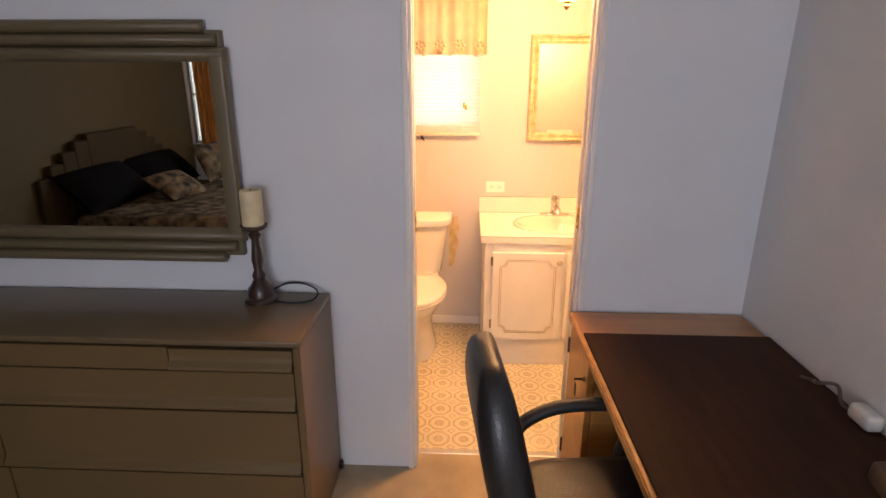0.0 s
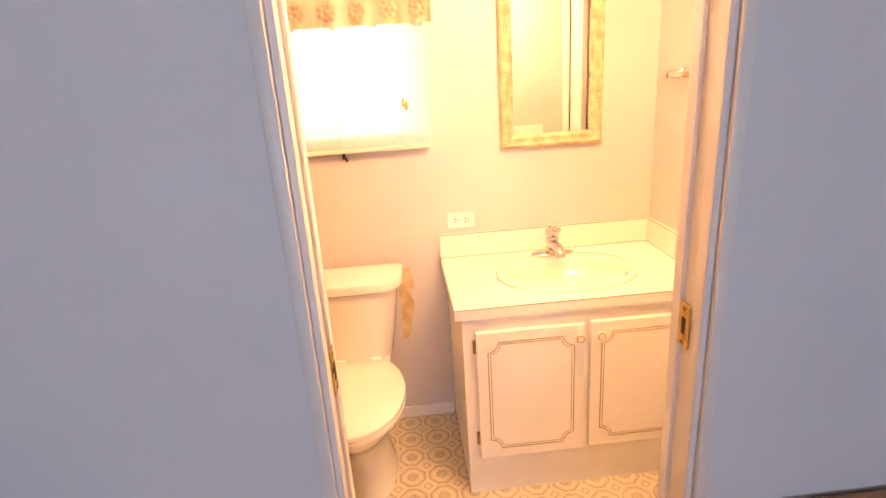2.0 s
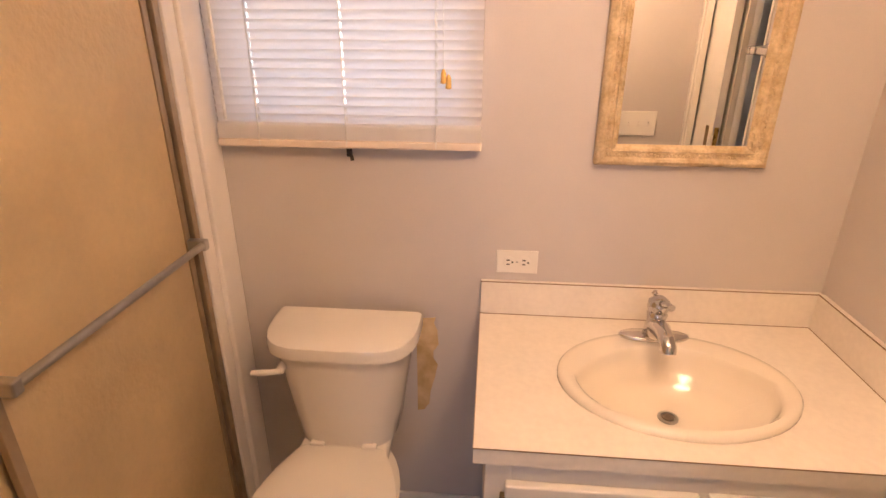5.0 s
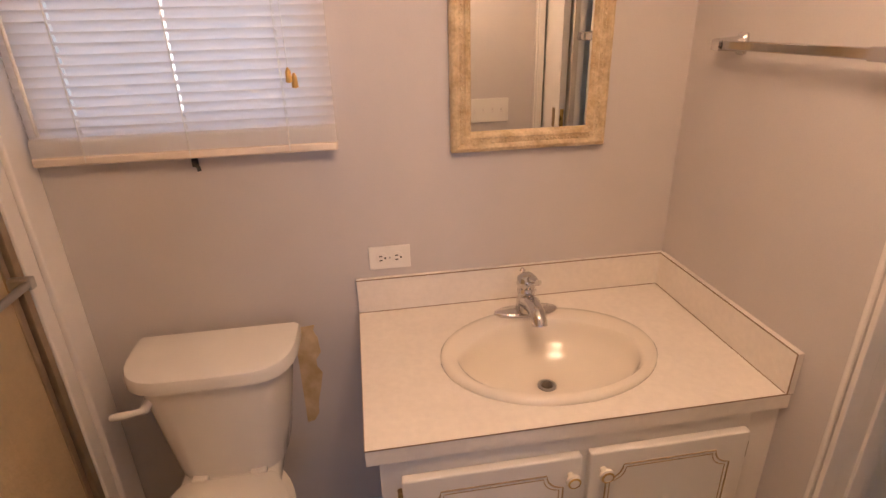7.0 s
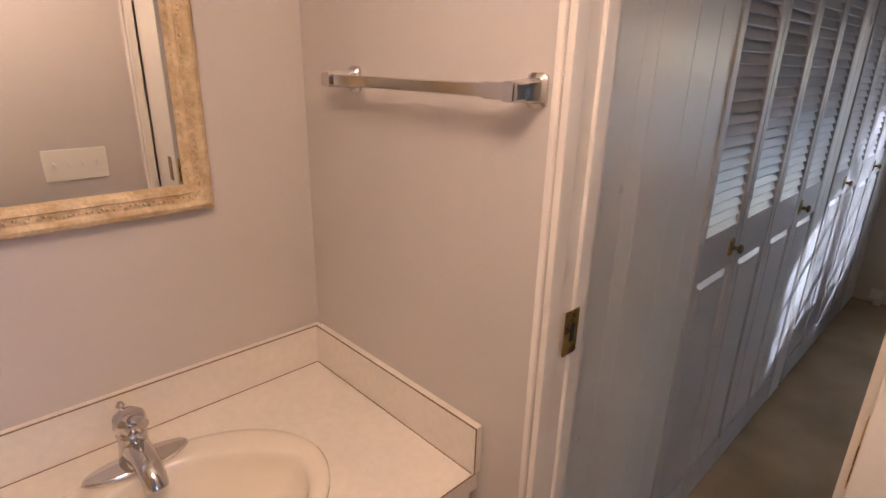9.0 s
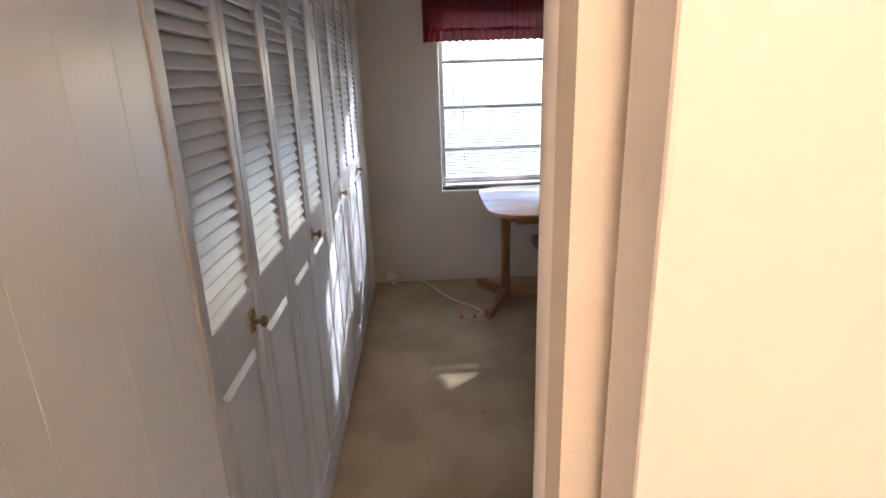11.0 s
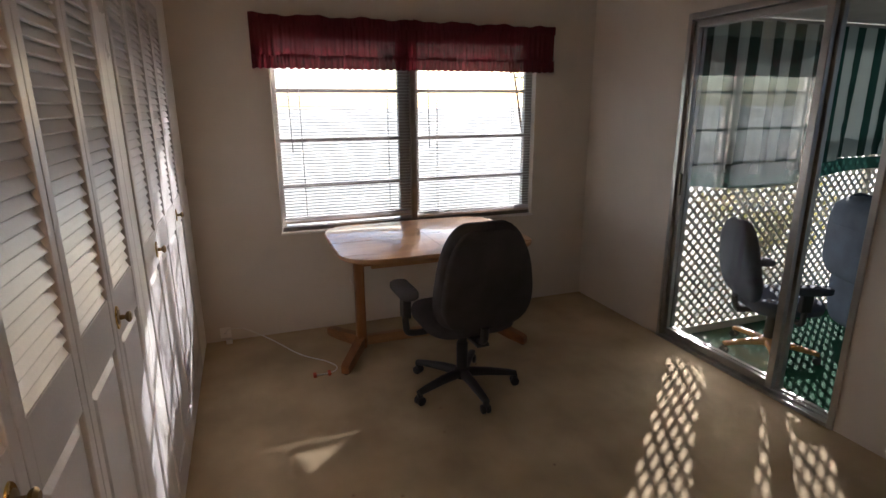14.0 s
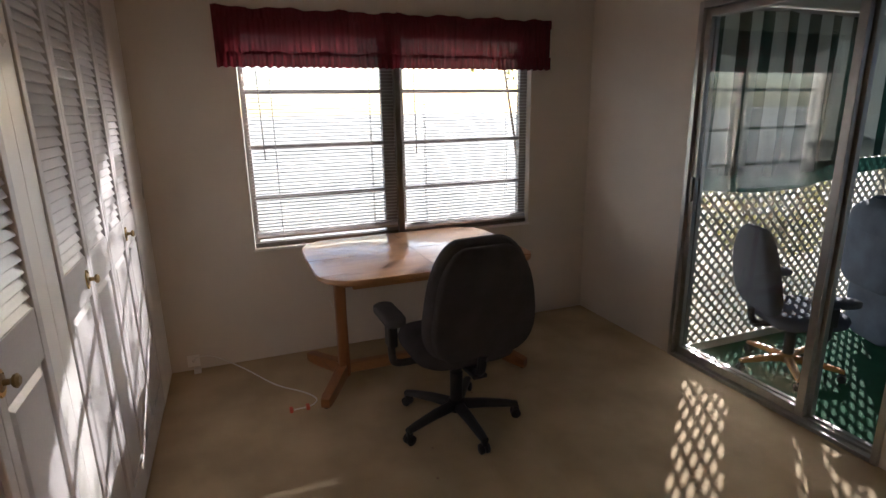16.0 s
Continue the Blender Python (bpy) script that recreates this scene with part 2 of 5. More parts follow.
M["shower_wall"] = mat("shower_wall", (0.72, 0.66, 0.52), 0.3, var=0.05)
M["amber_sill"] = wood("amber_sill", (0.46, 0.22, 0.07), (0.20, 0.09, 0.03), axis=1)
M["lamp_glow"] = glow("lamp_glow", (1.0, 0.615, 0.31), 12.4)
M["glass"] = glass("glass", (0.97, 0.99, 0.98))
M["slider_glass"] = glass("slider_glass", (0.97, 0.985, 0.98))
M["slider_glass"].node_tree.nodes["Principled BSDF"].inputs["IOR"].default_value = 1.6
M["taupe"] = mat("taupe", (0.155, 0.095, 0.040), 0.40, var=0.06, scale=3, coat=0.1, bump=0.03, bscale=140)
M["taupe_top"] = mat("taupe_top", (0.15, 0.10, 0.052), 0.34, var=0.05, scale=1.2, bump=0.02, bscale=160)
M["frame_taupe"] = mat("frame_taupe", (0.158, 0.116, 0.064), 0.4, var=0.08, scale=4, bump=0.04, bscale=140)
M["wax"] = mat("wax", (0.80, 0.62, 0.38), 0.5, var=0.2, scale=16, bump=0.1, bscale=60)
M["dark_wood"] = mat("dark_wood", (0.055, 0.03, 0.022), 0.35, var=0.3, scale=20, bump=0.1, bscale=90, coat=0.2)
M["black_cable"] = mat("black_cable", (0.015, 0.015, 0.017), 0.5)
M["oak"] = wood("oak", (0.50, 0.27, 0.11), (0.38, 0.18, 0.065), axis=1, rough=0.3, coat=0.4)
M["oak_x"] = wood("oak_x", (0.32, 0.13, 0.036), (0.20, 0.075, 0.02), axis=0)
M["oak_z"] = wood("oak_z", (0.32, 0.13, 0.036), (0.20, 0.075, 0.02), axis=2)
M["desk_wood"] = wood("desk_wood", (0.52, 0.24, 0.07), (0.40, 0.16, 0.04), axis=0)
M["desk_dark"] = wood("desk_dark", (0.058, 0.024, 0.012), (0.036, 0.015, 0.008), axis=1, rough=0.7, coat=0.0)
M["desk_dark"].node_tree.nodes["Principled BSDF"].inputs["Specular IOR Level"].default_value = 0.15
M["leather"] = mat("leather", (0.018, 0.017, 0.018), 0.38, var=0.2, scale=14, bump=0.25, bscale=220, coat=0.1)
M["plastic_black"] = mat("plastic_black", (0.02, 0.02, 0.021), 0.42, var=0.15, scale=20, bump=0.05, bscale=300)
M["fabric_dark"] = mat("fabric_dark", (0.092, 0.084, 0.084), 0.95, var=0.2, scale=10, bump=0.5, bscale=520, fine=0.3, spec=0.2)
M["fabric_blue"] = mat("fabric_blue", (0.10, 0.115, 0.15), 0.9, var=0.2, scale=10, bump=0.4, bscale=400, fine=0.25, spec=0.2)
M["recliner"] = mat("recliner", (0.12, 0.15, 0.20), 0.8, var=0.25, scale=6, bump=0.4, bscale=260, fine=0.2, spec=0.3)
M["phone_dark"] = mat("phone_dark", (0.09, 0.065, 0.045), 0.5)
M["phone_white"] = mat("phone_white", (0.72, 0.70, 0.66), 0.4)
M["pillow_black"] = mat("pillow_black", (0.008, 0.007, 0.007), 0.9, spec=0.05, var=0.2, bump=0.2, bscale=200)
M["brocade"] = mat("brocade", (0.28, 0.20, 0.12), 0.9, spec=0.1, dark=(0.025, 0.02, 0.016), scale=13, bump=0.3, bscale=200)
M["headboard"] = mat("headboard", (0.060, 0.036, 0.014), 0.75, spec=0.15, var=0.1, scale=4)
M["drape"] = cloth("drape", (0.55, 0.22, 0.06), 0.15, rough=0.9, var=0.2, scale=8)
M["burgundy"] = sheer("burgundy", (0.14, 0.014, 0.020), 0.005, 0.22, rough=0.85, var=0.25, scale=12, bump=0.2, bscale=300)
M["orange_wood"] = wood("orange_wood", (0.55, 0.26, 0.06), (0.42, 0.17, 0.035), axis=0)
M["white_cable"] = mat("white_cable", (0.74, 0.72, 0.66), 0.5)
M["red_tip"] = mat("red_tip", (0.60, 0.10, 0.05), 0.5)
M["green_turf"] = mat("green_turf", (0.015, 0.085, 0.04), 0.95, var=0.25, scale=6, bump=0.6, bscale=500, fine=0.3, spec=0.1)
M["lattice"] = mat("lattice", (0.74, 0.69, 0.58), 0.7, var=0.15, scale=8, bump=0.1, bscale=80, obj=0.08)
M["awning"] = striped("awning", (0.010, 0.05, 0.038), (0.42, 0.49, 0.46), 0.21)
M["awning_hem"] = cloth("awning_hem", (0.02, 0.07, 0.055), 0.3, rough=0.9, var=0.2, scale=10)
M["siding"] = mat("siding", (0.72, 0.70, 0.64), 0.6, var=0.06, scale=3)
M["grass"] = mat("grass", (0.62, 0.57, 0.47), 0.95, dark=(0.46, 0.43, 0.32), scale=1.5, bump=0.6, bscale=60, fine=0.3)
M["leaf"] = cloth("leaf", (0.22, 0.20, 0.06), 0.5, rough=0.6, var=0.4, scale=3)
M["bark"] = mat("bark", (0.16, 0.11, 0.07), 0.9, var=0.3, scale=10, bump=0.5, bscale=40)
M["roof"] = mat("roof", (0.45, 0.44, 0.42), 0.7, var=0.1)


# ---- building helpers ----
def mesh_of(bm, name, material, smooth=None):
    me = bpy.data.meshes.new(name)
    bmesh.ops.recalc_face_normals(bm, faces=bm.faces)
    if smooth is not None:
        for f in bm.faces:
            f.smooth = True
        for e in bm.edges:
            if len(e.link_faces) == 2 and e.calc_face_angle(0) > radians(smooth):
                e.smooth = False
    bm.to_mesh(me)
    bm.free()
    me.materials.append(M[material])
    return me


def part(name, bm, material, parent, label="", smooth=None):
    """Links a bmesh as one mesh object under a thing or under a part."""
    ob = new(name, mesh_of(bm, name, material, smooth))
    ob.parent = parent
    return tagged(ob, label)


def thing(name, loc, label, category, group="", turn=0.0):
    ob = new(name)
    ob.empty_display_size = 0.1
    ob.matrix_world = pose(*loc, 0, 0, turn)
    return tagged(ob, label, category, group)


def setting(name, bm, material, label="", smooth=None):
    return tagged(new(name, mesh_of(bm, name, material, smooth)), label, kind="structure")


def alone(name, bm, material, label, category, group="", smooth=None, kind=""):
    return tagged(new(name, mesh_of(bm, name, material, smooth)), label, category, group, kind)


def box(bm, x0, x1, y0, y1, z0, z1, bevel=0.0, seg=2):
    r = bmesh.ops.create_cube(bm, size=1)
    vs = r["verts"]
    for v in vs:
        v.co = Vector(((x0 + x1) / 2 + v.co.x * (x1 - x0), (y0 + y1) / 2 + v.co.y * (y1 - y0), (z0 + z1) / 2 + v.co.z * (z1 - z0)))
    if bevel:
        es = list({e for v in vs for e in v.link_edges})
        bmesh.ops.bevel(bm, geom=es, offset=bevel, segments=seg, profile=0.5, affect='EDGES')
    return bm


def B(*a, **k):
    return box(bmesh.new(), *a, **k)


def loft(bm, rings, close=True, cap=True):
    """Skins rings of points, each a list of equal length."""
    rows = [[bm.verts.new(p) for p in r] for r in rings]
    n = len(rows[0])
    for a, c in zip(rows, rows[1:]):
        for i in range(n if close else n - 1):
            j = (i + 1) % n
            bm.faces.new((a[i], a[j], c[j], c[i]))
    if cap and close:
        bm.faces.new(rows[0][::-1]), bm.faces.new(rows[-1])
    return bm


def lathe(bm, prof, centre=(0, 0, 0), n=24, axis='z', cap=True):
    """Turns a profile of (radius, height)."""
    rings = []
    for r, h in prof:
        ring = []
        for i in range(n):
            a = 2 * math.pi * i / n
            p = (r * math.cos(a), r * math.sin(a), h)
            p = {'z': p, 'x': (p[2], p[0], p[1]), 'y': (p[1], p[2], p[0])}[axis]
            ring.append(Vector(p) + Vector(centre))
        rings.append(ring)
    return loft(bm, rings, cap=cap)


def tube(bm, pts, r, n=10, cap=True):
    """A round bar through points; r may be a list."""
    pts = [Vector(p) for p in pts]
    rings, up = [], None
    for i, p in enumerate(pts):
        d = (pts[min(i + 1, len(pts) - 1)] - pts[max(i - 1, 0)]).normalized()
        if up is None:
            up = d.orthogonal().normalized()
        up = (up - d * up.dot(d)).normalized()
        s = d.cross(up)
        rr = r[i] if isinstance(r, (list, tuple)) else r
        rings.append([p + rr * (math.cos(2 * math.pi * k / n) * up + math.sin(2 * math.pi * k / n) * s) for k in range(n)])
    return loft(bm, rings, cap=cap)


def bow(pts, steps=8):
    """A smooth line through points."""
    P = [Vector(p) for p in pts]
    P = [2 * P[0] - P[1]] + P + [2 * P[-1] - P[-2]]
    out = []
    for i in range(1, len(P) - 2):
        a, b, c, d = P[i - 1:i + 3]
        for k in range(steps):
            t = k / steps
            out.append(0.5 * (2 * b + (c - a) * t + (2 * a - 5 * b + 4 * c - d) * t * t + (3 * b - a - 3 * c + d) * t ** 3))
    return out + [P[-2]]


def rounded(w, d, r, n=5):
    """Outline of a rectangle with round corners, counterclockwise."""
    out = []
    for cx, cy, a0 in ((w / 2 - r, d / 2 - r, 0), (-w / 2 + r, d / 2 - r, 90), (-w / 2 + r, -d / 2 + r, 180), (w / 2 - r, -d / 2 + r, 270)):
        for k in range(n + 1):
            a = radians(a0 + 90 * k / n)
            out.append((cx + r * math.cos(a), cy + r * math.sin(a)))
    return out


def slab(bm, outline, z0, z1, edge=0.0):
    """A flat plate of that outline with softened edges."""
    cx = sum(p[0] for p in outline) / len(outline)
    cy = sum(p[1] for p in outline) / len(outline)

    def ring(z, inset):
        res = []
        for x, y in outline:
            d = math.hypot(x - cx, y - cy)
            k = (d - inset) / d
            res.append((cx + (x - cx) * k, cy + (y - cy) * k, z))
        return res
    if edge:
        return loft(bm, [ring(z0, edge), ring(z0 + edge, 0), ring(z1 - edge, 0), ring(z1 - edge * 0.3, edge * 0.3), ring(z1, edge)])
    return loft(bm, [ring(z0, 0), ring(z1, 0)])


def wall(name, axis, p0, p1, a0, a1, z0, z1, holes, material, label=""):
    """A wall between planes p0 and p1 of an axis, from a0 to a1 along the other, with openings (b0, b1, c0, c1)."""
    bm = bmesh.new()

    def add(u0, u1, w0, w1):
        if u1 - u0 > 1e-4 and w1 - w0 > 1e-4:
            if axis == 'y':
                box(bm, u0, u1, p0, p1, w0, w1)
            else:
                box(bm, p0, p1, u0, u1, w0, w1)
    at = a0
    for b0, b1, c0, c1 in sorted(holes):
        add(at, b0, z0, z1)
        add(b0, b1, z0, c0)
        add(b0, b1, c1, z1)
        at = b1
    add(at, a1, z0, z1)
    return setting(name, bm, material, label)


# ---- the large structure ----
CEIL = 2.36
NY = 0.0            # bathroom back wall
BS, BB = -1.345, -1.445   # wall between bathroom and bedroom
EX, EX2 = 0.0, 0.11     # wall between bathroom and room
CY = -0.607         # closet front
RX = 3.915          # window wall
SY = -3.54          # wall of the sliding door
WX, SB = -4.15, -5.75   # bedroom's far walls
DOOR_E = (-1.29, -0.672)
DOOR_S = (-1.212, -0.584)

setting("floor_bathroom", B(-2.45, 0.11, BS, 0, -0.08, 0.0), "vinyl", "cream sheet vinyl printed with round brown medallions")
setting("floor_bedroom", B(WX - 0.1, 0.055, SB - 0.1, BS - 0.002, -0.08, 0.010), "bed_carpet", "tan bedroom carpet")
setting("floor_room", B(0.11, RX, SY - 0.1, CY + 0.6, -0.08, 0.0), "carpet", "worn beige carpet")
setting("ceiling", B(WX - 0.1, RX + 0.1, SB - 0.1, 0.1, CEIL, CEIL + 0.08), "ceiling")
setting("roof", B(WX - 0.5, RX + 0.5, SB - 0.4, 0.5, CEIL + 0.1, CEIL + 0.25), "roof")
wall("wall_bathroom_north", 'y', 0, 0.11, -2.45, EX2, 0, CEIL, [(-1.59, -0.97, 1.31, 2.0)], "bath_wall", "pinkish white painted wall")
wall("wall_bathroom_south", 'y', BS - 0.05, BS, -2.45, EX, 0, CEIL, [(DOOR_S[0], DOOR_S[1], 0, 2.03)], "bath_wall")
wall("wall_bedroom_north", 'y', BB, BS - 0.05, WX, 0.03, 0, CEIL, [(DOOR_S[0], DOOR_S[1], 0, 2.03)], "bed_wall", "pale bluish white painted wall")
wall("wall_bathroom_east", 'x', EX, 0.03, BS, 0, 0, CEIL, [(DOOR_E[0], DOOR_E[1], 0, 2.03)], "bath_wall")
wall("wall_room_west", 'x', 0.085, EX2, SY, 0, 0, CEIL, [(-1.063, DOOR_E[1], 0, 2.03)], "room_wall", "beige painted wall")
wall("wall_bedroom_east", 'x', 0.03, 0.085, SB, BB, 0, CEIL, [], "bed_wall")
wall("wall_pocket", 'x', 0.03, 0.085, DOOR_E[1], 0, 0, CEIL, [], "trim")
wall("wall_pocket_head", 'x', 0.03, 0.085, BB, DOOR_E[1], 2.031, CEIL, [], "trim")
wall("wall_bedroom_west", 'x', WX - 0.1, WX, SB, BB, 0, CEIL, [], "dim_bed_wall", "west bedroom wall, dim light put into a dark brown colour")
wall("wall_bedroom_south", 'y', SB - 0.1, SB, WX - 0.1, 0.055, 0, CEIL, [(-4.13, -3.35, 0.85, 1.95), (-1.95, -0.55, 0.85, 1.95)], "bed_wall")
wall("wall_bedroom_end", 'x', 0.055, 0.11, SB, SY, 0, CEIL, [], "siding")
wall("wall_shower_west", 'x', -2.45, -2.40, BS, 0, 0, CEIL, [], "shower_wall")
wall("wall_room_east", 'x', RX, RX + 0.11, SY - 0.11, 0.11, 0, CEIL, [(-3.05, -1.16, 0.71, 2.0)], "room_wall")
wall("wall_room_south", 'y', SY - 0.11, SY, EX2, RX, 0, CEIL, [(1.745, 2.965, 0, 2.06)], "room_wall")
wall("wall_closet_north", 'y', 0, 0.11, EX2, RX, 0, CEIL, [], "room_wall")
wall("wall_closet_front", 'y', CY, CY + 0.08, EX2, RX, 0, CEIL, [(0.777, 2.047, 0.0, 2.04), (2.232, 3.502, 0.0, 2.04)], "panel_white", "white painted panelling round the closet doors")


# ---- doors, trim and windows ----
def frame_strips(name, axis, plane, out, lo, hi, top, width, thick, material):
    """Flat casing round an opening on one side of a wall."""
    bm = bmesh.new()
    p0, p1 = sorted((plane, plane + out * thick))
    for a0, a1, z0, z1 in ((lo - width, lo, 0, top + width), (hi, hi + width, 0, top + width), (lo, hi, top, top + width)):
        if axis == 'x':
            box(bm, p0, p1, a0, a1, z0, z1, 0.004)
        else:
            box(bm, a0, a1, p0, p1, z0, z1, 0.004)
    return setting(name, bm, material, "", 40)


frame_strips("trim_east_door_bathroom", 'x', 0.0, -1, DOOR_E[0], DOOR_E[1], 2.03, 0.012, 0.008, "trim")
frame_strips("trim_east_door_room", 'x', 0.11, 1, -1.063, DOOR_E[1], 2.03, 0.05, 0.030, "trim")
frame_strips("trim_south_door_bathroom", 'y', BS, 1, DOOR_S[0], DOOR_S[1], 2.03, 0.028, 0.014, "trim")
frame_strips("trim_south_door_bedroom", 'y', BB, -1, DOOR_S[0], DOOR_S[1], 2.03, 0.022, 0.012, "trim")


def jamb_lining(name, axis, lo, hi, p0, p1):
    """Thin boards that line a pocket door's opening, split by the slot in which the leaf runs."""
    bm = bmesh.new()
    mid = (p0 + p1) / 2
    for a0, a1 in ((lo, lo + 0.012), (hi - 0.012, hi)):
        for q0, q1 in ((p0 + 0.001, mid - 0.02), (mid + 0.02, p1 - 0.001)):
            if axis == 'x':
                box(bm, q0, q1, a0, a1, 0, 2.03, 0.002)
            else:
                box(bm, a0, a1, q0, q1, 0, 2.03, 0.002)
        s0, s1 = (a0, a0 + 0.005) if a0 == lo else (a1 - 0.005, a1)
        if axis == 'x':
            box(bm, mid - 0.02, mid + 0.02, s0, s1, 0, 2.03)
        else:
            box(bm, s0, s1, mid - 0.02, mid + 0.02, 0, 2.03)
    if axis == 'x':
        box(bm, p0 + 0.001, p1 - 0.001, lo + 0.012, hi - 0.012, 2.018, 2.03)
    else:
        box(bm, lo + 0.012, hi - 0.012, p0 + 0.001, p1 - 0.001, 2.018, 2.03)
    setting(name, bm, "trim")


ej = bmesh.new()
box(ej, 0.001, 0.035, DOOR_E[1] - 0.012, DOOR_E[1], 0, 2.03, 0.002)
box(ej, 0.075, 0.109, DOOR_E[1] - 0.012, DOOR_E[1], 0, 2.03, 0.002)
box(ej, 0.035, 0.075, DOOR_E[1] - 0.005, DOOR_E[1], 0, 2.03)
box(ej, 0.001, 0.029, DOOR_E[0], DOOR_E[0] + 0.012, 0, 2.03, 0.002)
setting("trim_east_jamb", ej, "trim")
jamb_lining("trim_south_jamb", 'y', DOOR_S[0], DOOR_S[1], BB, BS)


def strike(name, label, loc, rot, half=0.017):
    """A brass plate with a slot and two screws, flat in the xz plane, facing -y before turning."""
    t = thing(name, loc, label, "latch plate", "brass latch plates of the pocket doors", rot)
    part("plate", B(-half, half, -0.003, 0.0, -0.04, 0.04, 0.001), "brass", t)
    part("slot", B(-0.0055, 0.0055, -0.0045, -0.001, -0.016, 0.016, 0.001), "dark_slot", t)
    for z in (-0.031, 0.031):
        part("screw", lathe(bmesh.new(), [(0.004, -0.0045), (0.004, -0.001)], (0, 0, z), 8, 'y'), "brass_old", t)


strike("strike_plate", "brass strike plate let into a white door jamb", (0.066, -0.6845, 1.10), 0, 0.019)
strike("strike_plate", "brass strike plate let into a white door jamb", (DOOR_S[1] - 0.0125, -1.397, 1.10), -90)
strike("strike_plate", "brass edge pull of a pocket door in its slot", (DOOR_S[0] + 0.0125, -1.397, 1.08), 90)

leaf = thing("pocket_door", (0.055, -1.17, 0), "white pocket door half drawn out of the wall, brass pull", "door")
part("leaf", B(-0.016, 0.016, -0.125, 0.095, 0.012, 2.012, 0.002), "door_white", leaf)
for s in (-1, 1):
    part("pull", B(*sorted((s * 0.0155, s * 0.0185)), 0.02, 0.052, 1.06, 1.15, 0.001), "brass_old", leaf, "tarnished brass pull")
part("edge_pull", B(-0.009, 0.009, 0.0945, 0.097, 1.06, 1.15), "brass", leaf)

setting("baseboard_bathroom", B(-1.62, -0.905, -0.012, 0.0, 0, 0.055, 0.004), "trim")
setting("threshold", B(DOOR_S[0], DOOR_S[1], BS - 0.012, BS + 0.02, 0.0, 0.013, 0.003), "alu")


def window_unit(name, axis, lo, hi, z0, z1, p, depth, bars, material, stile=0.03):
    """A metal sash frame with horizontal bars and panes, in the plane p of an axis."""
    t = tagged(new(name), kind="structure")

    def bx(a0, a1, c0, c1, q0, q1, bev=0.003):
        return B(q0, q1, a0, a1, c0, c1, bevel=bev) if axis == 'x' else B(a0, a1, q0, q1, c0, c1, bevel=bev)
    f = bmesh.new()
    for a0, a1, c0, c1 in ((lo, lo + stile, z0, z1), (hi - 0.03, hi, z0, z1), (lo + stile, hi - 0.03, z0, z0 + 0.035), (lo + stile, hi - 0.03, z1 - 0.035, z1)):
        if axis == 'x':
            box(f, p, p + depth, a0, a1, c0, c1, 0.003)
        else:
            box(f, a0, a1, p, p + depth, c0, c1, 0.003)
    part("window_frame", f, material, t)
    zs = [z0 + 0.035] + list(bars) + [z1 - 0.035]
    for z in bars:
        part("glazing_bar", bx(lo + stile, hi - 0.03, z - 0.012, z + 0.012, p + 0.004, p + depth - 0.004), material, t)
    for a, c in zip(zs, zs[1:]):
        g = part("pane", bx(lo + stile - 0.005, hi - 0.025, a + 0.008, c - 0.008, p + depth * 0.45, p + depth * 0.45 + 0.004, 0), "glass", t)
        g.visible_shadow = False
    return t


window_unit("window_bathroom", 'y', -1.59, -0.97, 1.31, 2.0, 0.05, 0.04, (1.65,), "trim")
window_unit("window_room_left", 'x', -2.075, -1.165, 0.715, 1.995, RX + 0.05, 0.045, (1.02, 1.32, 1.64), "sash", 0.075)
window_unit("window_room_right", 'x', -3.045, -2.115, 0.715, 1.995, RX + 0.05, 0.045, (1.02, 1.32, 1.64), "sash", 0.055)
setting("window_mullion", B(RX + 0.004, RX + 0.1, -2.114, -2.076, 0.715, 1.995, 0.004), "alu_dark")
setting("window_track", B(RX + 0.03, RX + 0.049, -3.045, -1.165, 0.7165, 0.744, 0.002), "alu_dark")
setting("window_sill_room", B(RX - 0.006, RX + 0.05, -3.06, -1.15, 0.70, 0.716, 0.003), "trim")
window_unit("window_bedroom_west", 'y', -4.125, -3.355, 0.855, 1.945, SB - 0.07, 0.04, (1.4,), "alu")
# unseen window, added to carry the bedroom's fill lamp
window_unit("window_bedroom_unseen", 'y', -1.945, -0.555, 0.855, 1.945, SB - 0.07, 0.04, (1.4,), "alu")


def slat_mesh(length, width, material, crown=0.003, holes=(), thick=0.0008):
    """One curved blind slat along x, with a slot for the lift cord at each of holes."""
    bm = bmesh.new()
    rows = []
    for k in range(5):
        u = k / 4 - 0.5
        rows.append((u * width, crown * (1 - 4 * u * u)))
    xs = [-length / 2] + [h + d for h in holes for d in (-0.0028, 0.0028)] + [length / 2]
    vs = [[bm.verts.new((x, y, z)) for y, z in rows] for x in xs]
    for k in range(len(xs) - 1):
        for i in range(4):
            if k % 2 == 0 or i in (0, 3):
                bm.faces.new((vs[k][i], vs[k][i + 1], vs[k + 1][i + 1], vs[k + 1][i]))
    if thick:
        bmesh.ops.solidify(bm, geom=bm.faces[:], thickness=thick)
    return mesh_of(bm, "slat", material, 60)


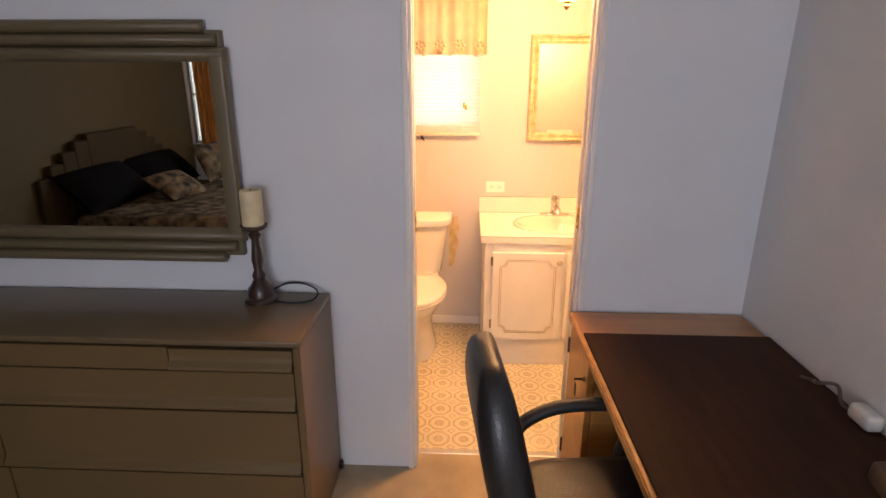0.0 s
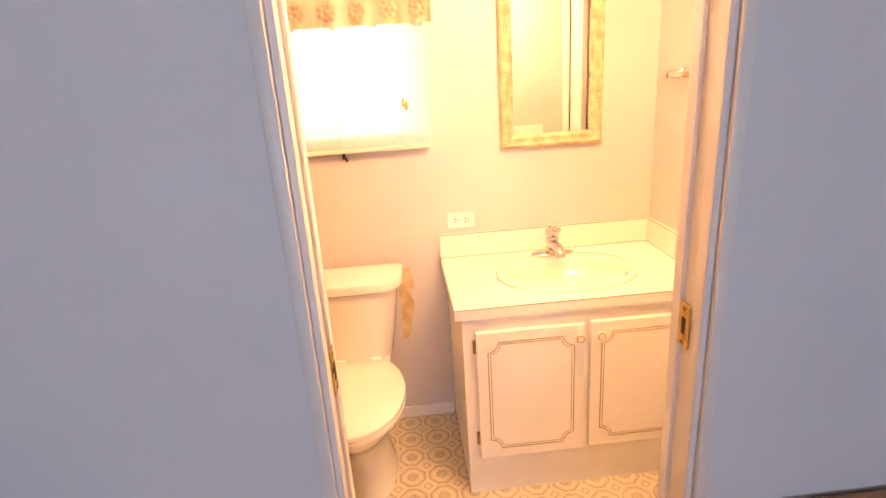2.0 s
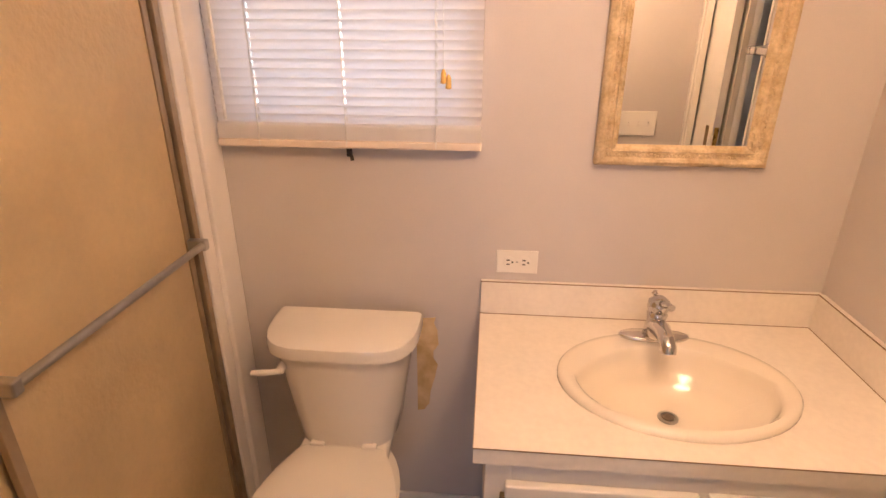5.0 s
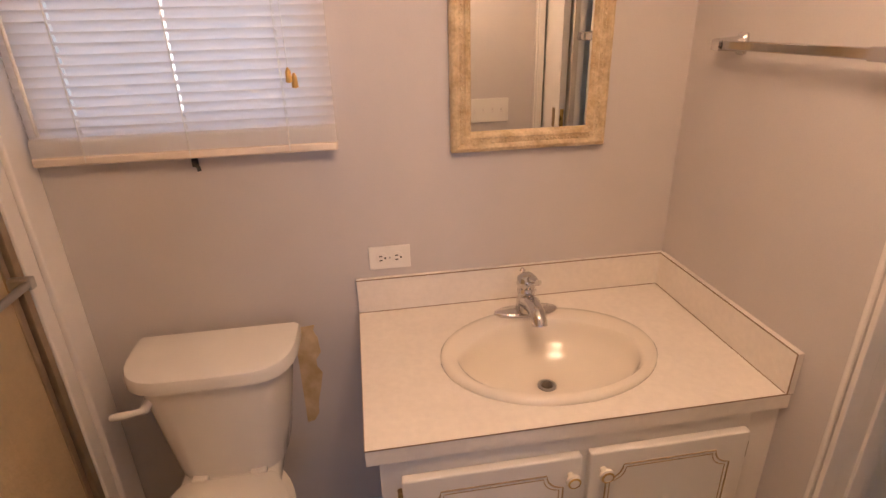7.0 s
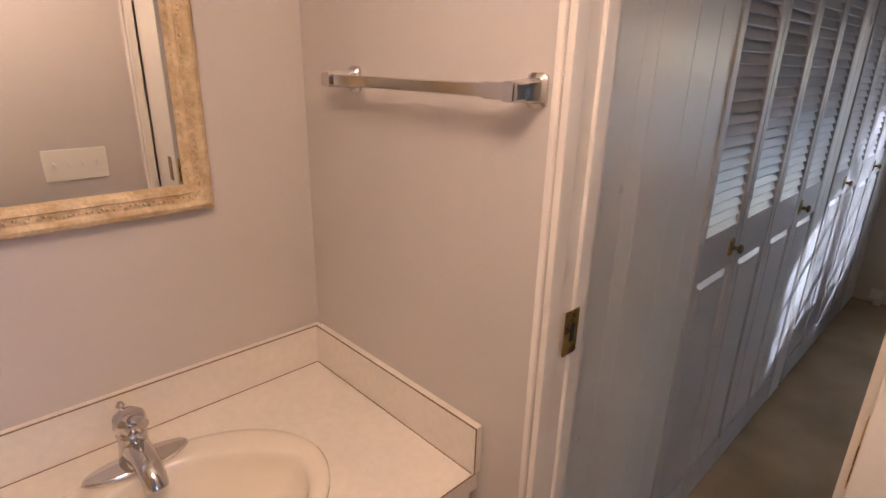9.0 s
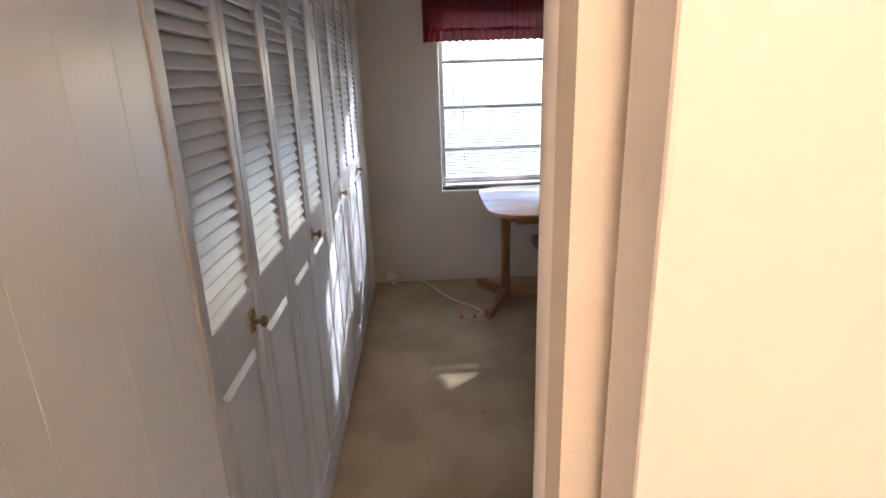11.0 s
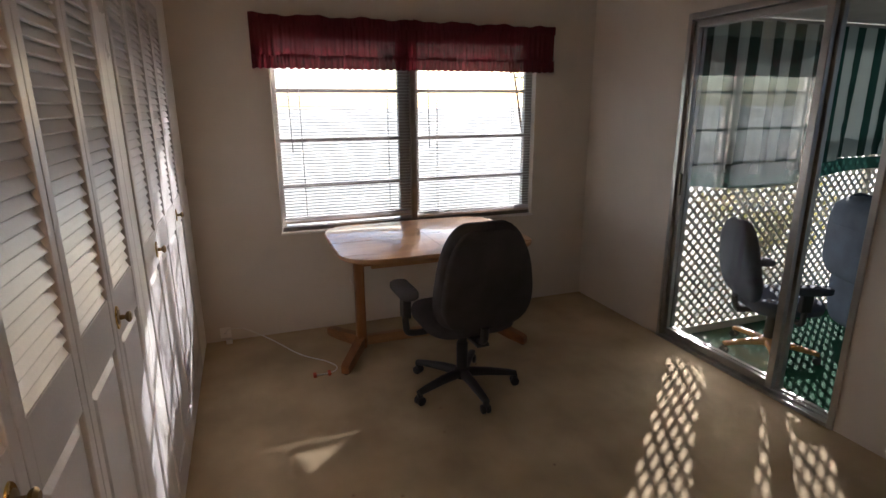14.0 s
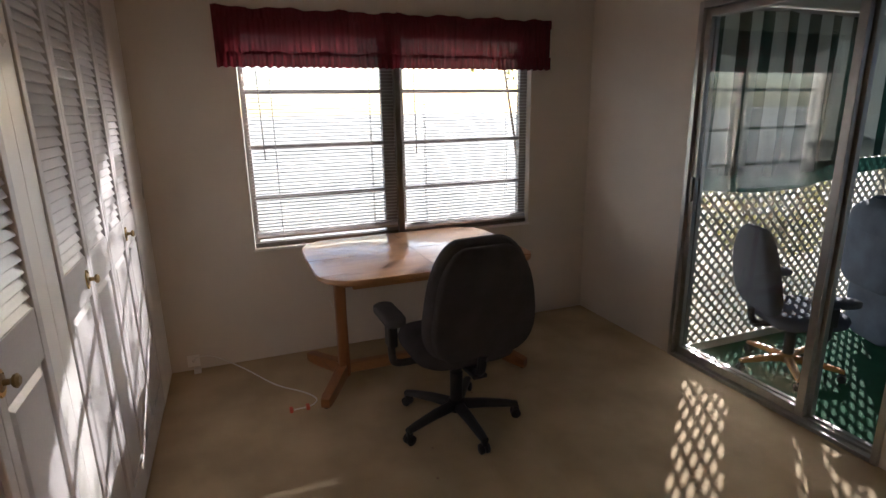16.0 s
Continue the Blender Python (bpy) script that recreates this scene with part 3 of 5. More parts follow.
def blind(label, loc, turn, length, z_top, z_low, pitch, width, tilt, cords, rail_h=0.012, group="", stack=0, wob=2.0, slotted=False):
    """A venetian blind: headrail, slats, cords and bottom rail. Its front faces -y before turning."""
    t = thing("venetian_blind", loc, label, "blind", group, turn)
    me = slat_mesh(length, width, "blind", holes=cords if slotted else (), thick=0.0 if slotted else 0.0008)
    n = int((z_top - z_low) / pitch)
    for i in range(n):
        s = new("slat", me)
        s.parent = t
        s.matrix_basis = pose(0, 0, z_low + rail_h + 0.004 + stack * 0.004 + (i + 0.5) * pitch, tilt + random.uniform(-wob, wob), random.uniform(-0.15, 0.15), 0)
    for i in range(stack):
        s = new("slat", me)
        s.parent = t
        s.matrix_basis = pose(0, 0, z_low + rail_h + 0.003 + i * 0.004, 38, random.uniform(-0.2, 0.2), 0)
    part("headrail", B(-length / 2, length / 2, -0.014, 0.014, z_top, z_top + 0.028, 0.003), "trim", t)
    part("bottom_rail", B(-length / 2 - 0.002, length / 2 + 0.002, -width * 0.52, width * 0.52, z_low - rail_h * 0.3, z_low + rail_h, 0.004), "blind_rail", t)
    for x in cords:
        part("ladder_cord", B(x - 0.0015, x + 0.0015, -width * 0.52, -width * 0.52 + 0.0012, z_low, z_top), "cord", t)
        part("ladder_cord", B(x - 0.0015, x + 0.0015, width * 0.52, width * 0.52 + 0.0012, z_low, z_top), "cord", t)
    return t


bb = blind("white venetian blind, closed slats, hung in a bathroom window", (-1.28, -0.032, 0), 0, 0.685, 2.02, 1.262, 0.0222, 0.0265, -74, (-0.23, 0.0, 0.23), rail_h=0.016, stack=9, wob=0.3, slotted=True)
part("wand", tube(bmesh.new(), [(-0.31, -0.03, 1.98), (-0.305, -0.03, 1.33)], 0.004, 8), "cord", bb, "clear tilt wand")
part("lift_cord", tube(bmesh.new(), [(0.245, -0.022, 2.0), (0.25, -0.024, 1.45)], 0.0012, 6), "cord", bb)
for dx, dz in ((0, 0), (0.012, -0.012)):
    part("tassel", lathe(bmesh.new(), [(0.002, 0.02), (0.006, 0.012), (0.0075, -0.012), (0.002, -0.014)], (0.25 + dx, -0.026, 1.435 + dz), 10), "tassel", bb, "yellowed wooden cord tassel")
hook = thing("hold_down_bracket", (-1.284, -0.004, 1.238), "small rusty hook screwed to the wall under the blind", "hook")
part("bracket", B(-0.006, 0.006, -0.012, 0.004, -0.008, 0.02, 0.001), "iron", hook)
part("peg", tube(bmesh.new(), [(0, -0.01, 0.004), (0.012, -0.03, -0.004), (0.014, -0.032, -0.014)], 0.005, 8), "iron", hook)

for y, L, low in ((-1.625, 0.885, 0.775), (-2.575, 0.905, 0.750)):
    wb = blind("white metal venetian blind with open slats over a bright window", (RX + 0.022, y, 0), -90, L, 1.96, low, 0.0205, 0.025, 3,
               (-L * 0.33, L * 0.33), rail_h=0.012, group="blinds of the double window", stack=5, wob=1.2)
    part("wand", tube(bmesh.new(), [(-L / 2 + 0.075, -0.03, 1.9), (-L / 2 + 0.085, -0.032, 1.25)], 0.0035, 8), "alu", wb, "thin tilt wand")


def ruffle(bm, x0, x1, z0, z1, y, wave, amp, n=220, m=7, seed=0, scallop=0.0, slant=0.0):
    """A gathered strip of cloth along x."""
    rnd = random.Random(seed)
    ph = [rnd.uniform(0, 6.28) for _ in range(4)]
    rows = []
    for j in range(m + 1):
        v = j / m
        row = []
        for i in range(n + 1):
            u = i / n
            x = x0 + (x1 - x0) * u
            a = amp * (1 - 0.45 * v)
            yy = y + a * math.sin(x * wave + ph[0] + 2.6 * math.sin(x * 9 + ph[1]) + 1.6 * math.sin(x * 23 + ph[2])) + 0.5 * a * math.sin(x * wave * 1.9 + ph[2])
            zz = z0 + (z1 - z0) * v + slant * u
            if j == 0:
                zz += scallop * abs(math.sin(x * 21 + ph[3])) + 0.004 * math.sin(x * wave + ph[3] + 2 * math.sin(x * 11))
            if j == m:
                zz += 0.006 * math.sin(x * 19 + ph[1]) + 0.004 * math.sin(x * 47 + ph[2])
            row.append(bm.verts.new((x, yy, zz)))
        rows.append(row)
    for a, c in zip(rows, rows[1:]):
        for i in range(n):
            bm.faces.new((a[i], a[i + 1], c[i + 1], c[i]))
    return bm


val = thing("window_valance", (RX - 0.045, -2.135, 0), "burgundy sheer ruffled valance over a double window", "valance", turn=-90)
for k, (x0, x1) in enumerate(((-1.075, -0.045), (-0.045, 1.03))):
    part("panel", ruffle(bmesh.new(), x0, x1, 1.835, 2.065, 0.0, 120, 0.006, seed=k), "burgundy", val)
    part("ruffle", ruffle(bmesh.new(), x0, x1, 1.768, 1.85, -0.012, 150, 0.010, seed=k + 5), "burgundy", val, "gathered lower ruffle")
    part("heading", ruffle(bmesh.new(), x0, x1, 2.025, 2.080, -0.006, 130, 0.007, m=3, seed=k + 9), "burgundy", val)
part("rod", tube(bmesh.new(), [(-1.07, 0.045, 2.03), (-1.07, 0.018, 2.03), (1.025, 0.018, 2.03), (1.025, 0.045, 2.03)], 0.007, 8), "alu", val)

lv = thing("lace_valance", (-1.27, -0.075, 0), "cream gathered valance with a scalloped lace hem", "valance")
part("panel", ruffle(bmesh.new(), -0.375, 0.365, 1.78, 2.16, 0, 52, 0.012, seed=21), "lace", lv)
part("lace_hem", ruffle(bmesh.new(), -0.375, 0.365, 1.705, 1.79, -0.004, 52, 0.012, seed=21, scallop=0.035), "lace", lv, "scalloped cutwork lace")
for i in range(7):
    x = -0.33 + i * 0.108
    bm = bmesh.new()
    for k in range(7):
        a = k * math.pi * 2 / 7
        lathe(bm, [(0.004, 0.0), (0.011, -0.004), (0.004, -0.008)], (x + 0.024 * math.cos(a), -0.016, 1.765 + 0.024 * math.sin(a)), 8, 'y')
    lathe(bm, [(0.004, 0.0), (0.009, -0.005), (0.003, -0.009)], (x, -0.016, 1.765), 8, 'y')
    part("flower", bm, "lace", lv)
part("rod", tube(bmesh.new(), [(-0.37, 0.07, 2.12), (-0.37, 0, 2.12), (0.365, 0, 2.12), (0.365, 0.07, 2.12)], 0.006, 8), "trim", lv)

# ---- bathroom: vanity ----
VX0, VY = -0.90, -0.545
van = thing("vanity_cabinet", (0, 0, 0), "white bathroom vanity cabinet with two gilt-lined doors", "cabinet")
part("side_panel", B(VX0, VX0 + 0.016, VY + 0.02, -0.002, 0.0, 0.739), "cab_white", van)
part("side_panel", B(-0.02, -0.004, VY + 0.02, -0.002, 0.0, 0.739), "cab_white", van)
ff = bmesh.new()
for x0, x1, z0, z1 in ((VX0, VX0 + 0.055, 0.09, 0.739), (-0.075, -0.004, 0.09, 0.739), (VX0 + 0.055, -0.075, 0.685, 0.739), (VX0 + 0.055, -0.075, 0.09, 0.18), (-0.485, -0.445, 0.18, 0.685)):
    box(ff, x0, x1, VY, VY + 0.019, z0, z1, 0.001)
part("face_frame", ff, "cab_white", van)
part("toe_board", B(VX0 + 0.002, -0.006, VY + 0.012, VY + 0.024, 0.0, 0.089), "cab_white", van)
part("back_panel", B(VX0 + 0.02, -0.024, -0.012, -0.004, 0.05, 0.735), "cab_white", van)


def vanity_door(x0, x1, z0, z1, knob_right):
    y0, y1 = VY - 0.022, VY - 0.001
    d = part("door", B(x0, x1, y0, y1, z0, z1, 0.004), "cab_white", van)
    for inset, r in ((0.040, 0.0022), (0.049, 0.0015)):
        a0, a1, c0, c1, q = x0 + inset, x1 - inset, z0 + inset, z1 - inset, 0.038 - (inset - 0.04) * 0.3
        pts = []
        for cx, cz, sx, sz in ((a0, c0, 1, 1), (a1, c0, -1, 1), (a1, c1, -1, -1), (a0, c1, 1, -1)):
            arc = []
            for k in range(7):
                t = radians(90 * k / 6)
                arc.append((cx + sx * q * math.cos(t), y0, cz + sz * q * math.sin(t)))
            if sx * sz > 0:
                arc = arc[::-1]
            pts += arc
        pts.append(pts[0])
        part("gilt_line", tube(bmesh.new(), pts, r, 6, cap=False), "gilt", d, "gilt line with notched corners")
    kx = (x1 - 0.026) if knob_right else (x0 + 0.030)
    kn = part("knob", lathe(bmesh.new(), [(0.007, 0), (0.007, -0.012), (0.016, -0.016), (0.017, -0.022), (0.010, -0.027)], (kx, y0, z1 - 0.045), 18, 'y'), "porcelain", d, "white knob with a brass ring")
    part("knob_ring", lathe(bmesh.new(), [(0.0125, -0.0235), (0.0145, -0.0262), (0.0105, -0.0275)], (kx, y0, z1 - 0.045), 18, 'y', cap=False), "brass", kn)
    hx = x0 if knob_right else x1
    for z in (z0 + 0.085, z1 - 0.055):
        part("hinge", B(hx - 0.010, hx + 0.004, y0 + 0.003, y1 - 0.003, z - 0.024, z + 0.024, 0.003), "brass_old", d, "tarnished hinge")


vanity_door(-0.858, -0.474, 0.178, 0.690, True)
vanity_door(-0.456, -0.083, 0.182, 0.692, False)

# worktop with an oval cut-out
SX, SYC, SA, SB_ = -0.466, -0.310, 0.269, 0.200


def with_hole(bm, x0, x1, y0, y1, z0, z1, cx, cy, a, b, n=64):
    ang = sorted([2 * math.pi * k / n for k in range(n)] + [math.atan2(y - cy, x - cx) % (2 * math.pi) for x in (x0, x1) for y in (y0, y1)])
    ring_o, ring_i = [], []
    for t in ang:
        c, s = math.cos(t), math.sin(t)
        k = min(((x1 - cx) / c if c > 0 else (x0 - cx) / c) if abs(c) > 1e-9 else 9, ((y1 - cy) / s if s > 0 else (y0 - cy) / s) if abs(s) > 1e-9 else 9)
        ring_o.append((cx + k * c, cy + k * s))
        ring_i.append((cx + a * c, cy + b * s))
    rows = [[bm.verts.new((x, y, z)) for x, y in r] for r, z in ((ring_i, z1), (ring_o, z1), (ring_o, z0), (ring_i, z0))]
    m = len(ang)
    for q in range(4):
        for i in range(m):
            j = (i + 1) % m
            bm.faces.new((rows[q][i], rows[q][j], rows[(q + 1) % 4][j], rows[(q + 1) % 4][i]))
    return bm


top = thing("vanity_worktop", (0, 0, 0), "white laminate worktop with a dark seam and upstands", "worktop")
part("slab", with_hole(bmesh.new(), -0.925, -0.003, -0.562, -0.003, 0.74, 0.78, SX, SYC, SA - 0.025, SB_ - 0.025), "laminate", top)
part("upstand", B(-0.925, -0.003, -0.018, -0.001, 0.781, 0.882, 0.001), "laminate", top)
part("upstand", B(-0.018, -0.001, -0.566, -0.019, 0.781, 0.884, 0.001), "laminate", top)
for b in ((-0.926, -0.003, -0.5632, -0.5605, 0.7772, 0.7796), (-0.9262, -0.9235, -0.562, -0.003, 0.7772, 0.7796), (-0.925, -0.003, -0.0190, -0.0168, 0.8805, 0.8828),
          (-0.0190, -0.0168, -0.566, -0.0195, 0.8825, 0.8848), (-0.925, -0.02, -0.0195, -0.0175, 0.7795, 0.7815), (-0.0195, -0.0175, -0.56, -0.02, 0.7795, 0.7815), (-0.0186, -0.0168, -0.5672, -0.565, 0.782, 0.884)):
    part("seam", B(*b), "seam", top, "dark brown edge line")

sink = thing("wash_basin", (SX, SYC, 0.78), "cream oval drop-in basin with a chrome drain", "sink")


def basin_rings():
    rings = []
    n = 48

    def oval(a, b, z, cy=0.0):
        return [(a * math.cos(2 * math.pi * k / n), cy + b * math.sin(2 * math.pi * k / n), z) for k in range(n)]

    def bowl(f, z):
        res = []
        for k in range(n):
            t = 2 * math.pi * k / n
            c, s = math.cos(t), math.sin(t)
            x = 0.228 * c
            y = 0.142 * abs(s) ** 1.8 if s > 0 else -0.178 * abs(s) ** 0.95
            k = 1 - f
            y = y * (1 - k) + k * (0.5 * y + 0.02 * f)
            res.append((x * f, y * f ** 0.5 * (0.5 + 0.5 * f) ** 0.5, z))
        return res
    rings.append(oval(SA - 0.03, SB_ - 0.03, -0.03))
    rings.append(oval(SA, SB_, 0.0005))
    rings.append(oval(SA, SB_, 0.010))
    rings.append(oval(SA - 0.006, SB_ - 0.006, 0.0165))
    rings.append(oval(SA - 0.02, SB_ - 0.02, 0.0165))
    rings.append(bowl(1.025, 0.0125))
    for f, z in ((1.0, 0.008), (0.985, -0.002), (0.962, -0.018), (0.92, -0.036), (0.82, -0.050), (0.73, -0.067), (0.62, -0.082), (0.50, -0.093), (0.37, -0.100), (0.24, -0.104), (0.07, -0.1055)):
        rings.append(bowl(f, z))
    return rings


part("bowl", loft(bmesh.new(), basin_rings(), cap=False), "porcelain", sink, smooth=60)
dr = part("drain", lathe(bmesh.new(), [(0.024, -0.106), (0.024, -0.1020), (0.017, -0.1010), (0.016, -0.104)], (0.004, 0.004, 0), 20), "alu", sink)
part("stopper", lathe(bmesh.new(), [(0.015, -0.104), (0.013, -0.1005), (0.004, -0.098)], (0.004, 0.004, 0), 16), "alu_dark", dr)

fc = thing("basin_faucet", (-0.472, -0.142, 0.7965), "chrome single-lever basin faucet", "faucet")
fc.scale = (1.12, 1.12, 1.06)
part("base_plate", slab(bmesh.new(), [(0.080 * math.cos(t), 0.027 * math.sin(t)) for t in [2 * math.pi * k / 28 for k in range(28)]], 0.002, 0.014, 0.005), "chrome", fc, smooth=50)
part("body", lathe(bmesh.new(), [(0.026, 0.012), (0.024, 0.03), (0.021, 0.055), (0.023, 0.07), (0.018, 0.078)], (0, 0, 0), 22), "chrome", fc, smooth=50)
part("spout", tube(bmesh.new(), bow([(0, -0.005, 0.04), (0, -0.05, 0.052), (0, -0.09, 0.046), (0.0, -0.105, 0.026)], 5), [0.021] * 5 + [0.019] * 5 + [0.0175] * 5 + [0.0165], 14), "chrome", fc, smooth=50)
lv_ = part("lever", lathe(bmesh.new(), [(0.021, 0.078), (0.025, 0.088), (0.023, 0.104), (0.012, 0.114)], (0, 0, 0), 22), "chrome", fc, smooth=50)
part("grip", tube(bmesh.new(), bow([(0, -0.012, 0.102), (0.004, -0.045, 0.118), (0.006, -0.062, 0.12)], 4), [0.008] * 4 + [0.007] * 4 + [0.009], 10), "chrome", lv_, smooth=50)
part("lift_rod", tube(bmesh.new(), [(-0.004, 0.026, 0.01), (-0.004, 0.026, 0.105)], 0.0022, 8), "chrome", fc)
part("rod_knob", lathe(bmesh.new(), [(0.003, 0.104), (0.007, 0.111), (0.003, 0.118)], (-0.004, 0.026, 0), 12), "chrome", fc, smooth=50)


def outlet(name, label, loc, turn, w, h, slots, upright=True):
    t = thing(name, loc, label, "outlet", "", turn)
    part("cover", B(-w / 2, w / 2, -0.006, 0.0, -h / 2, h / 2, 0.002), "plate", t)
    for sx, sz in slots:
        f = part("socket", lathe(bmesh.new(), [(0.0165, -0.003), (0.0165, -0.008), (0.014, -0.0085)], (sx, 0, sz), 16, 'y'), "plate", t)
        for dx, dz, ww, hh in ((-0.003, 0.0062, 0.009, 0.0034), (-0.003, -0.0062, 0.009, 0.0034), (0.009, 0.0, 0.005, 0.005)) if not upright else ((-0.006, 0, 0.0022, 0.008), (0.006, 0, 0.0022, 0.008)):
            part("hole", B(sx + dx - ww / 2, sx + dx + ww / 2, -0.0092, -0.008, sz + dz - hh / 2, sz + dz + hh / 2), "dark_slot", f)
    part("screw", lathe(bmesh.new(), [(0.003, -0.005), (0.003, -0.0072)], (0, 0, 0), 8, 'y'), "alu", t)
    return t


outlet("wall_outlet", "white double wall outlet above the vanity upstand", (-0.827, 0, 0.940), 0, 0.115, 0.068, ((-0.022, 0), (0.022, 0)), False)

sw = thing("light_switches", (-0.23, BS, 1.12), "white four-gang light switch plate", "light switch", turn=180)
part("cover", B(-0.105, 0.105, -0.006, 0, -0.058, 0.058, 0.002), "plate", sw)
for i in range(4):
    x = -0.069 + 0.046 * i
    s = part("switch_well", B(x - 0.006, x + 0.006, -0.0075, -0.005, -0.013, 0.013), "trim", sw)
    part("toggle", B(x - 0.004, x + 0.004, -0.019, -0.007, 0.0, 0.009, 0.002), "plate", s)

# framed mirror over the basin
bm_ = thing("wall_mirror", (-0.441, -0.002, 1.528), "rectangular mirror in a distressed cream carved frame", "mirror")
part("glass", B(-0.166, 0.166, -0.016, -0.012, -0.262, 0.262), "mirror", bm_)
part("backing", B(-0.19, 0.19, -0.0115, 0.0, -0.285, 0.285), "frame_cream", bm_)


def moulding(bm, w, h, prof):
    """A mitred frame: prof holds (inset from the outer edge, depth towards -y)."""
    rings = []
    for ins, d in prof:
        a, c = w / 2 - ins, h / 2 - ins
        rings.append([(-a, -d, -c), (a, -d, -c), (a, -d, c), (-a, -d, c)])
    return loft(bm, rings, cap=False)


part("frame", moulding(bmesh.new(), 0.416, 0.604, [(0, 0.0), (0, 0.022), (0.005, 0.030), (0.012, 0.034), (0.018, 0.030), (0.021, 0.026), (0.034, 0.026), (0.037, 0.031), (0.044, 0.028), (0.048, 0.022), (0.052, 0.018), (0.052, 0.012)]),
     "frame_cream", bm_, "carved cream moulding with brown wear")
orn = bmesh.new()
rn = random.Random(4)
for side, L in (((0, -1), 0.36), ((0, 1), 0.36), ((-1, 0), 0.55), ((1, 0), 0.55)):
    n = int(L / 0.0085)
    for i in range(n):
        u = -L / 2 + (i + 0.5) * L / n
        off_w, off_h = 0.416 / 2 - 0.0275, 0.604 / 2 - 0.0275
        x, z = (side[0] * off_w, u) if side[0] else (u, side[1] * off_h)
        r = 0.0038 * rn.uniform(0.75, 1.2)
        dx, dz = rn.uniform(-0.003, 0.003), rn.uniform(-0.003, 0.003)
        lathe(orn, [(r, -0.024), (r * 0.8, -0.028), (r * 0.25, -0.0305)], (x + dx, 0, z + dz), 6, 'y')
        if side[0] and i % 2 == 0:
            x2 = side[0] * (0.416 / 2 - 0.047)
            lathe(orn, [(0.0034, -0.02), (0.0028, -0.0255), (0.001, -0.0275)], (x2, 0, z), 6, 'y')
tagged(part("carving", orn, "frame_cream", bm_, "rows of small carved leaves and beads"), kind="stuff")

tb = thing("towel_bar", (0, 0, 1.478), "square chrome towel bar on two posts", "towel bar")
for y in (-0.20, -0.634):
    p = part("post", loft(bmesh.new(), [[(x, y + a * s, b * s) for a, b in rounded(0.034, 0.048, 0.008, 2)] for x, s in ((-0.001, 1), (-0.006, 1), (-0.012, 0.72), (-0.045, 0.6), (-0.069, 0.56))]), "chrome", tb, smooth=35)
part("bar", B(-0.064, -0.050, -0.640, -0.195, -0.0095, 0.0095, 0.002), "chrome", tb)
for y0, y1 in ((-0.208, -0.178), (-0.648, -0.588)):
    part("sleeve", B(-0.067, -0.047, y0, y1, -0.0115, 0.0115, 0.002), "chrome", tb)

# torn wall covering
rt = random.Random(3)
out = [(-1.115, 0.405)]
for k in range(14):
    z = 0.41 + k * 0.0245
    out.append((-1.056 + 0.006 * math.sin(k * 1.3) + rt.uniform(-0.006, 0.006) - 0.035 * max(0, 1 - k / 5), z))
out += [(-1.056, 0.748), (-1.115, 0.742)]
bm = bmesh.new()
fr = [bm.verts.new((x, -0.0022, z)) for x, z in out]
bk = [bm.verts.new((x, -0.0002, z)) for x, z in out]
bm.faces.new(fr), bm.faces.new(bk[::-1])
for i in range(len(out)):
    j = (i + 1) % len(out)
    bm.faces.new((fr[i], bk[i], bk[j], fr[j]))
alone("torn_wallpaper", bm, "torn", "ragged yellowed strip of torn wall covering behind the toilet", "wall damage")

# ---- toilet ----
wc = thing("toilet", (-1.303, 0, 0), "off-white two-piece toilet with its lid closed", "toilet")


def tank_ring(w, d, z, front=0.35):
    """Outline of the tank: flat back, bowed front."""
    res = []
    yb = -0.035
    for k in range(9):
        u = k / 8
        x = -w / 2 + w * u
        res.append((x, yb, z))
    for k in range(15):
        t = math.pi * k / 14
        sx = math.copysign(abs(math.cos(t)) ** 0.42, math.cos(t))
        res.append((w / 2 * sx, yb - d * (0.62 + 0.38 * math.sin(t)) * (abs(math.sin(t)) ** 0.28 if 0 < k < 14 else 0.30), z))
    return res


part("tank", loft(bmesh.new(), [tank_ring(0.268, 0.16, 0.418), tank_ring(0.292, 0.175, 0.430), tank_ring(0.32, 0.185, 0.52), tank_ring(0.36, 0.195, 0.66), tank_ring(0.385, 0.20, 0.738)]), "toilet", wc, smooth=40)
part("tank_lid", loft(bmesh.new(), [tank_ring(0.40, 0.21, 0.737), tank_ring(0.425, 0.218, 0.742), tank_ring(0.425, 0.220, 0.766), tank_ring(0.418, 0.216, 0.777), tank_ring(0.395, 0.204, 0.783)]), "toilet", wc, smooth=40)
hd = part("flush_lever", lathe(bmesh.new(), [(0.012, -0.20), (0.012, -0.232), (0.008, -0.24)], (-0.150, 0, 0.695), 14, 'y'), "toilet", wc)
part("handle", tube(bmesh.new(), bow([(-0.145, -0.236, 0.697), (-0.185, -0.244, 0.695), (-0.225, -0.240, 0.688)], 4), [0.008] * 4 + [0.0095] * 4 + [0.008], 10), "toilet", hd, smooth=50)


def egg(w, y0, y1, z, n=36, k=0.12):
    cy, b = (y0 + y1) / 2, abs(y1 - y0) / 2
    return [(w / 2 * math.cos(2 * math.pi * i / n) * (1 + k * math.sin(2 * math.pi * i / n)), cy + b * math.sin(2 * math.pi * i / n), z) for i in range(n)]


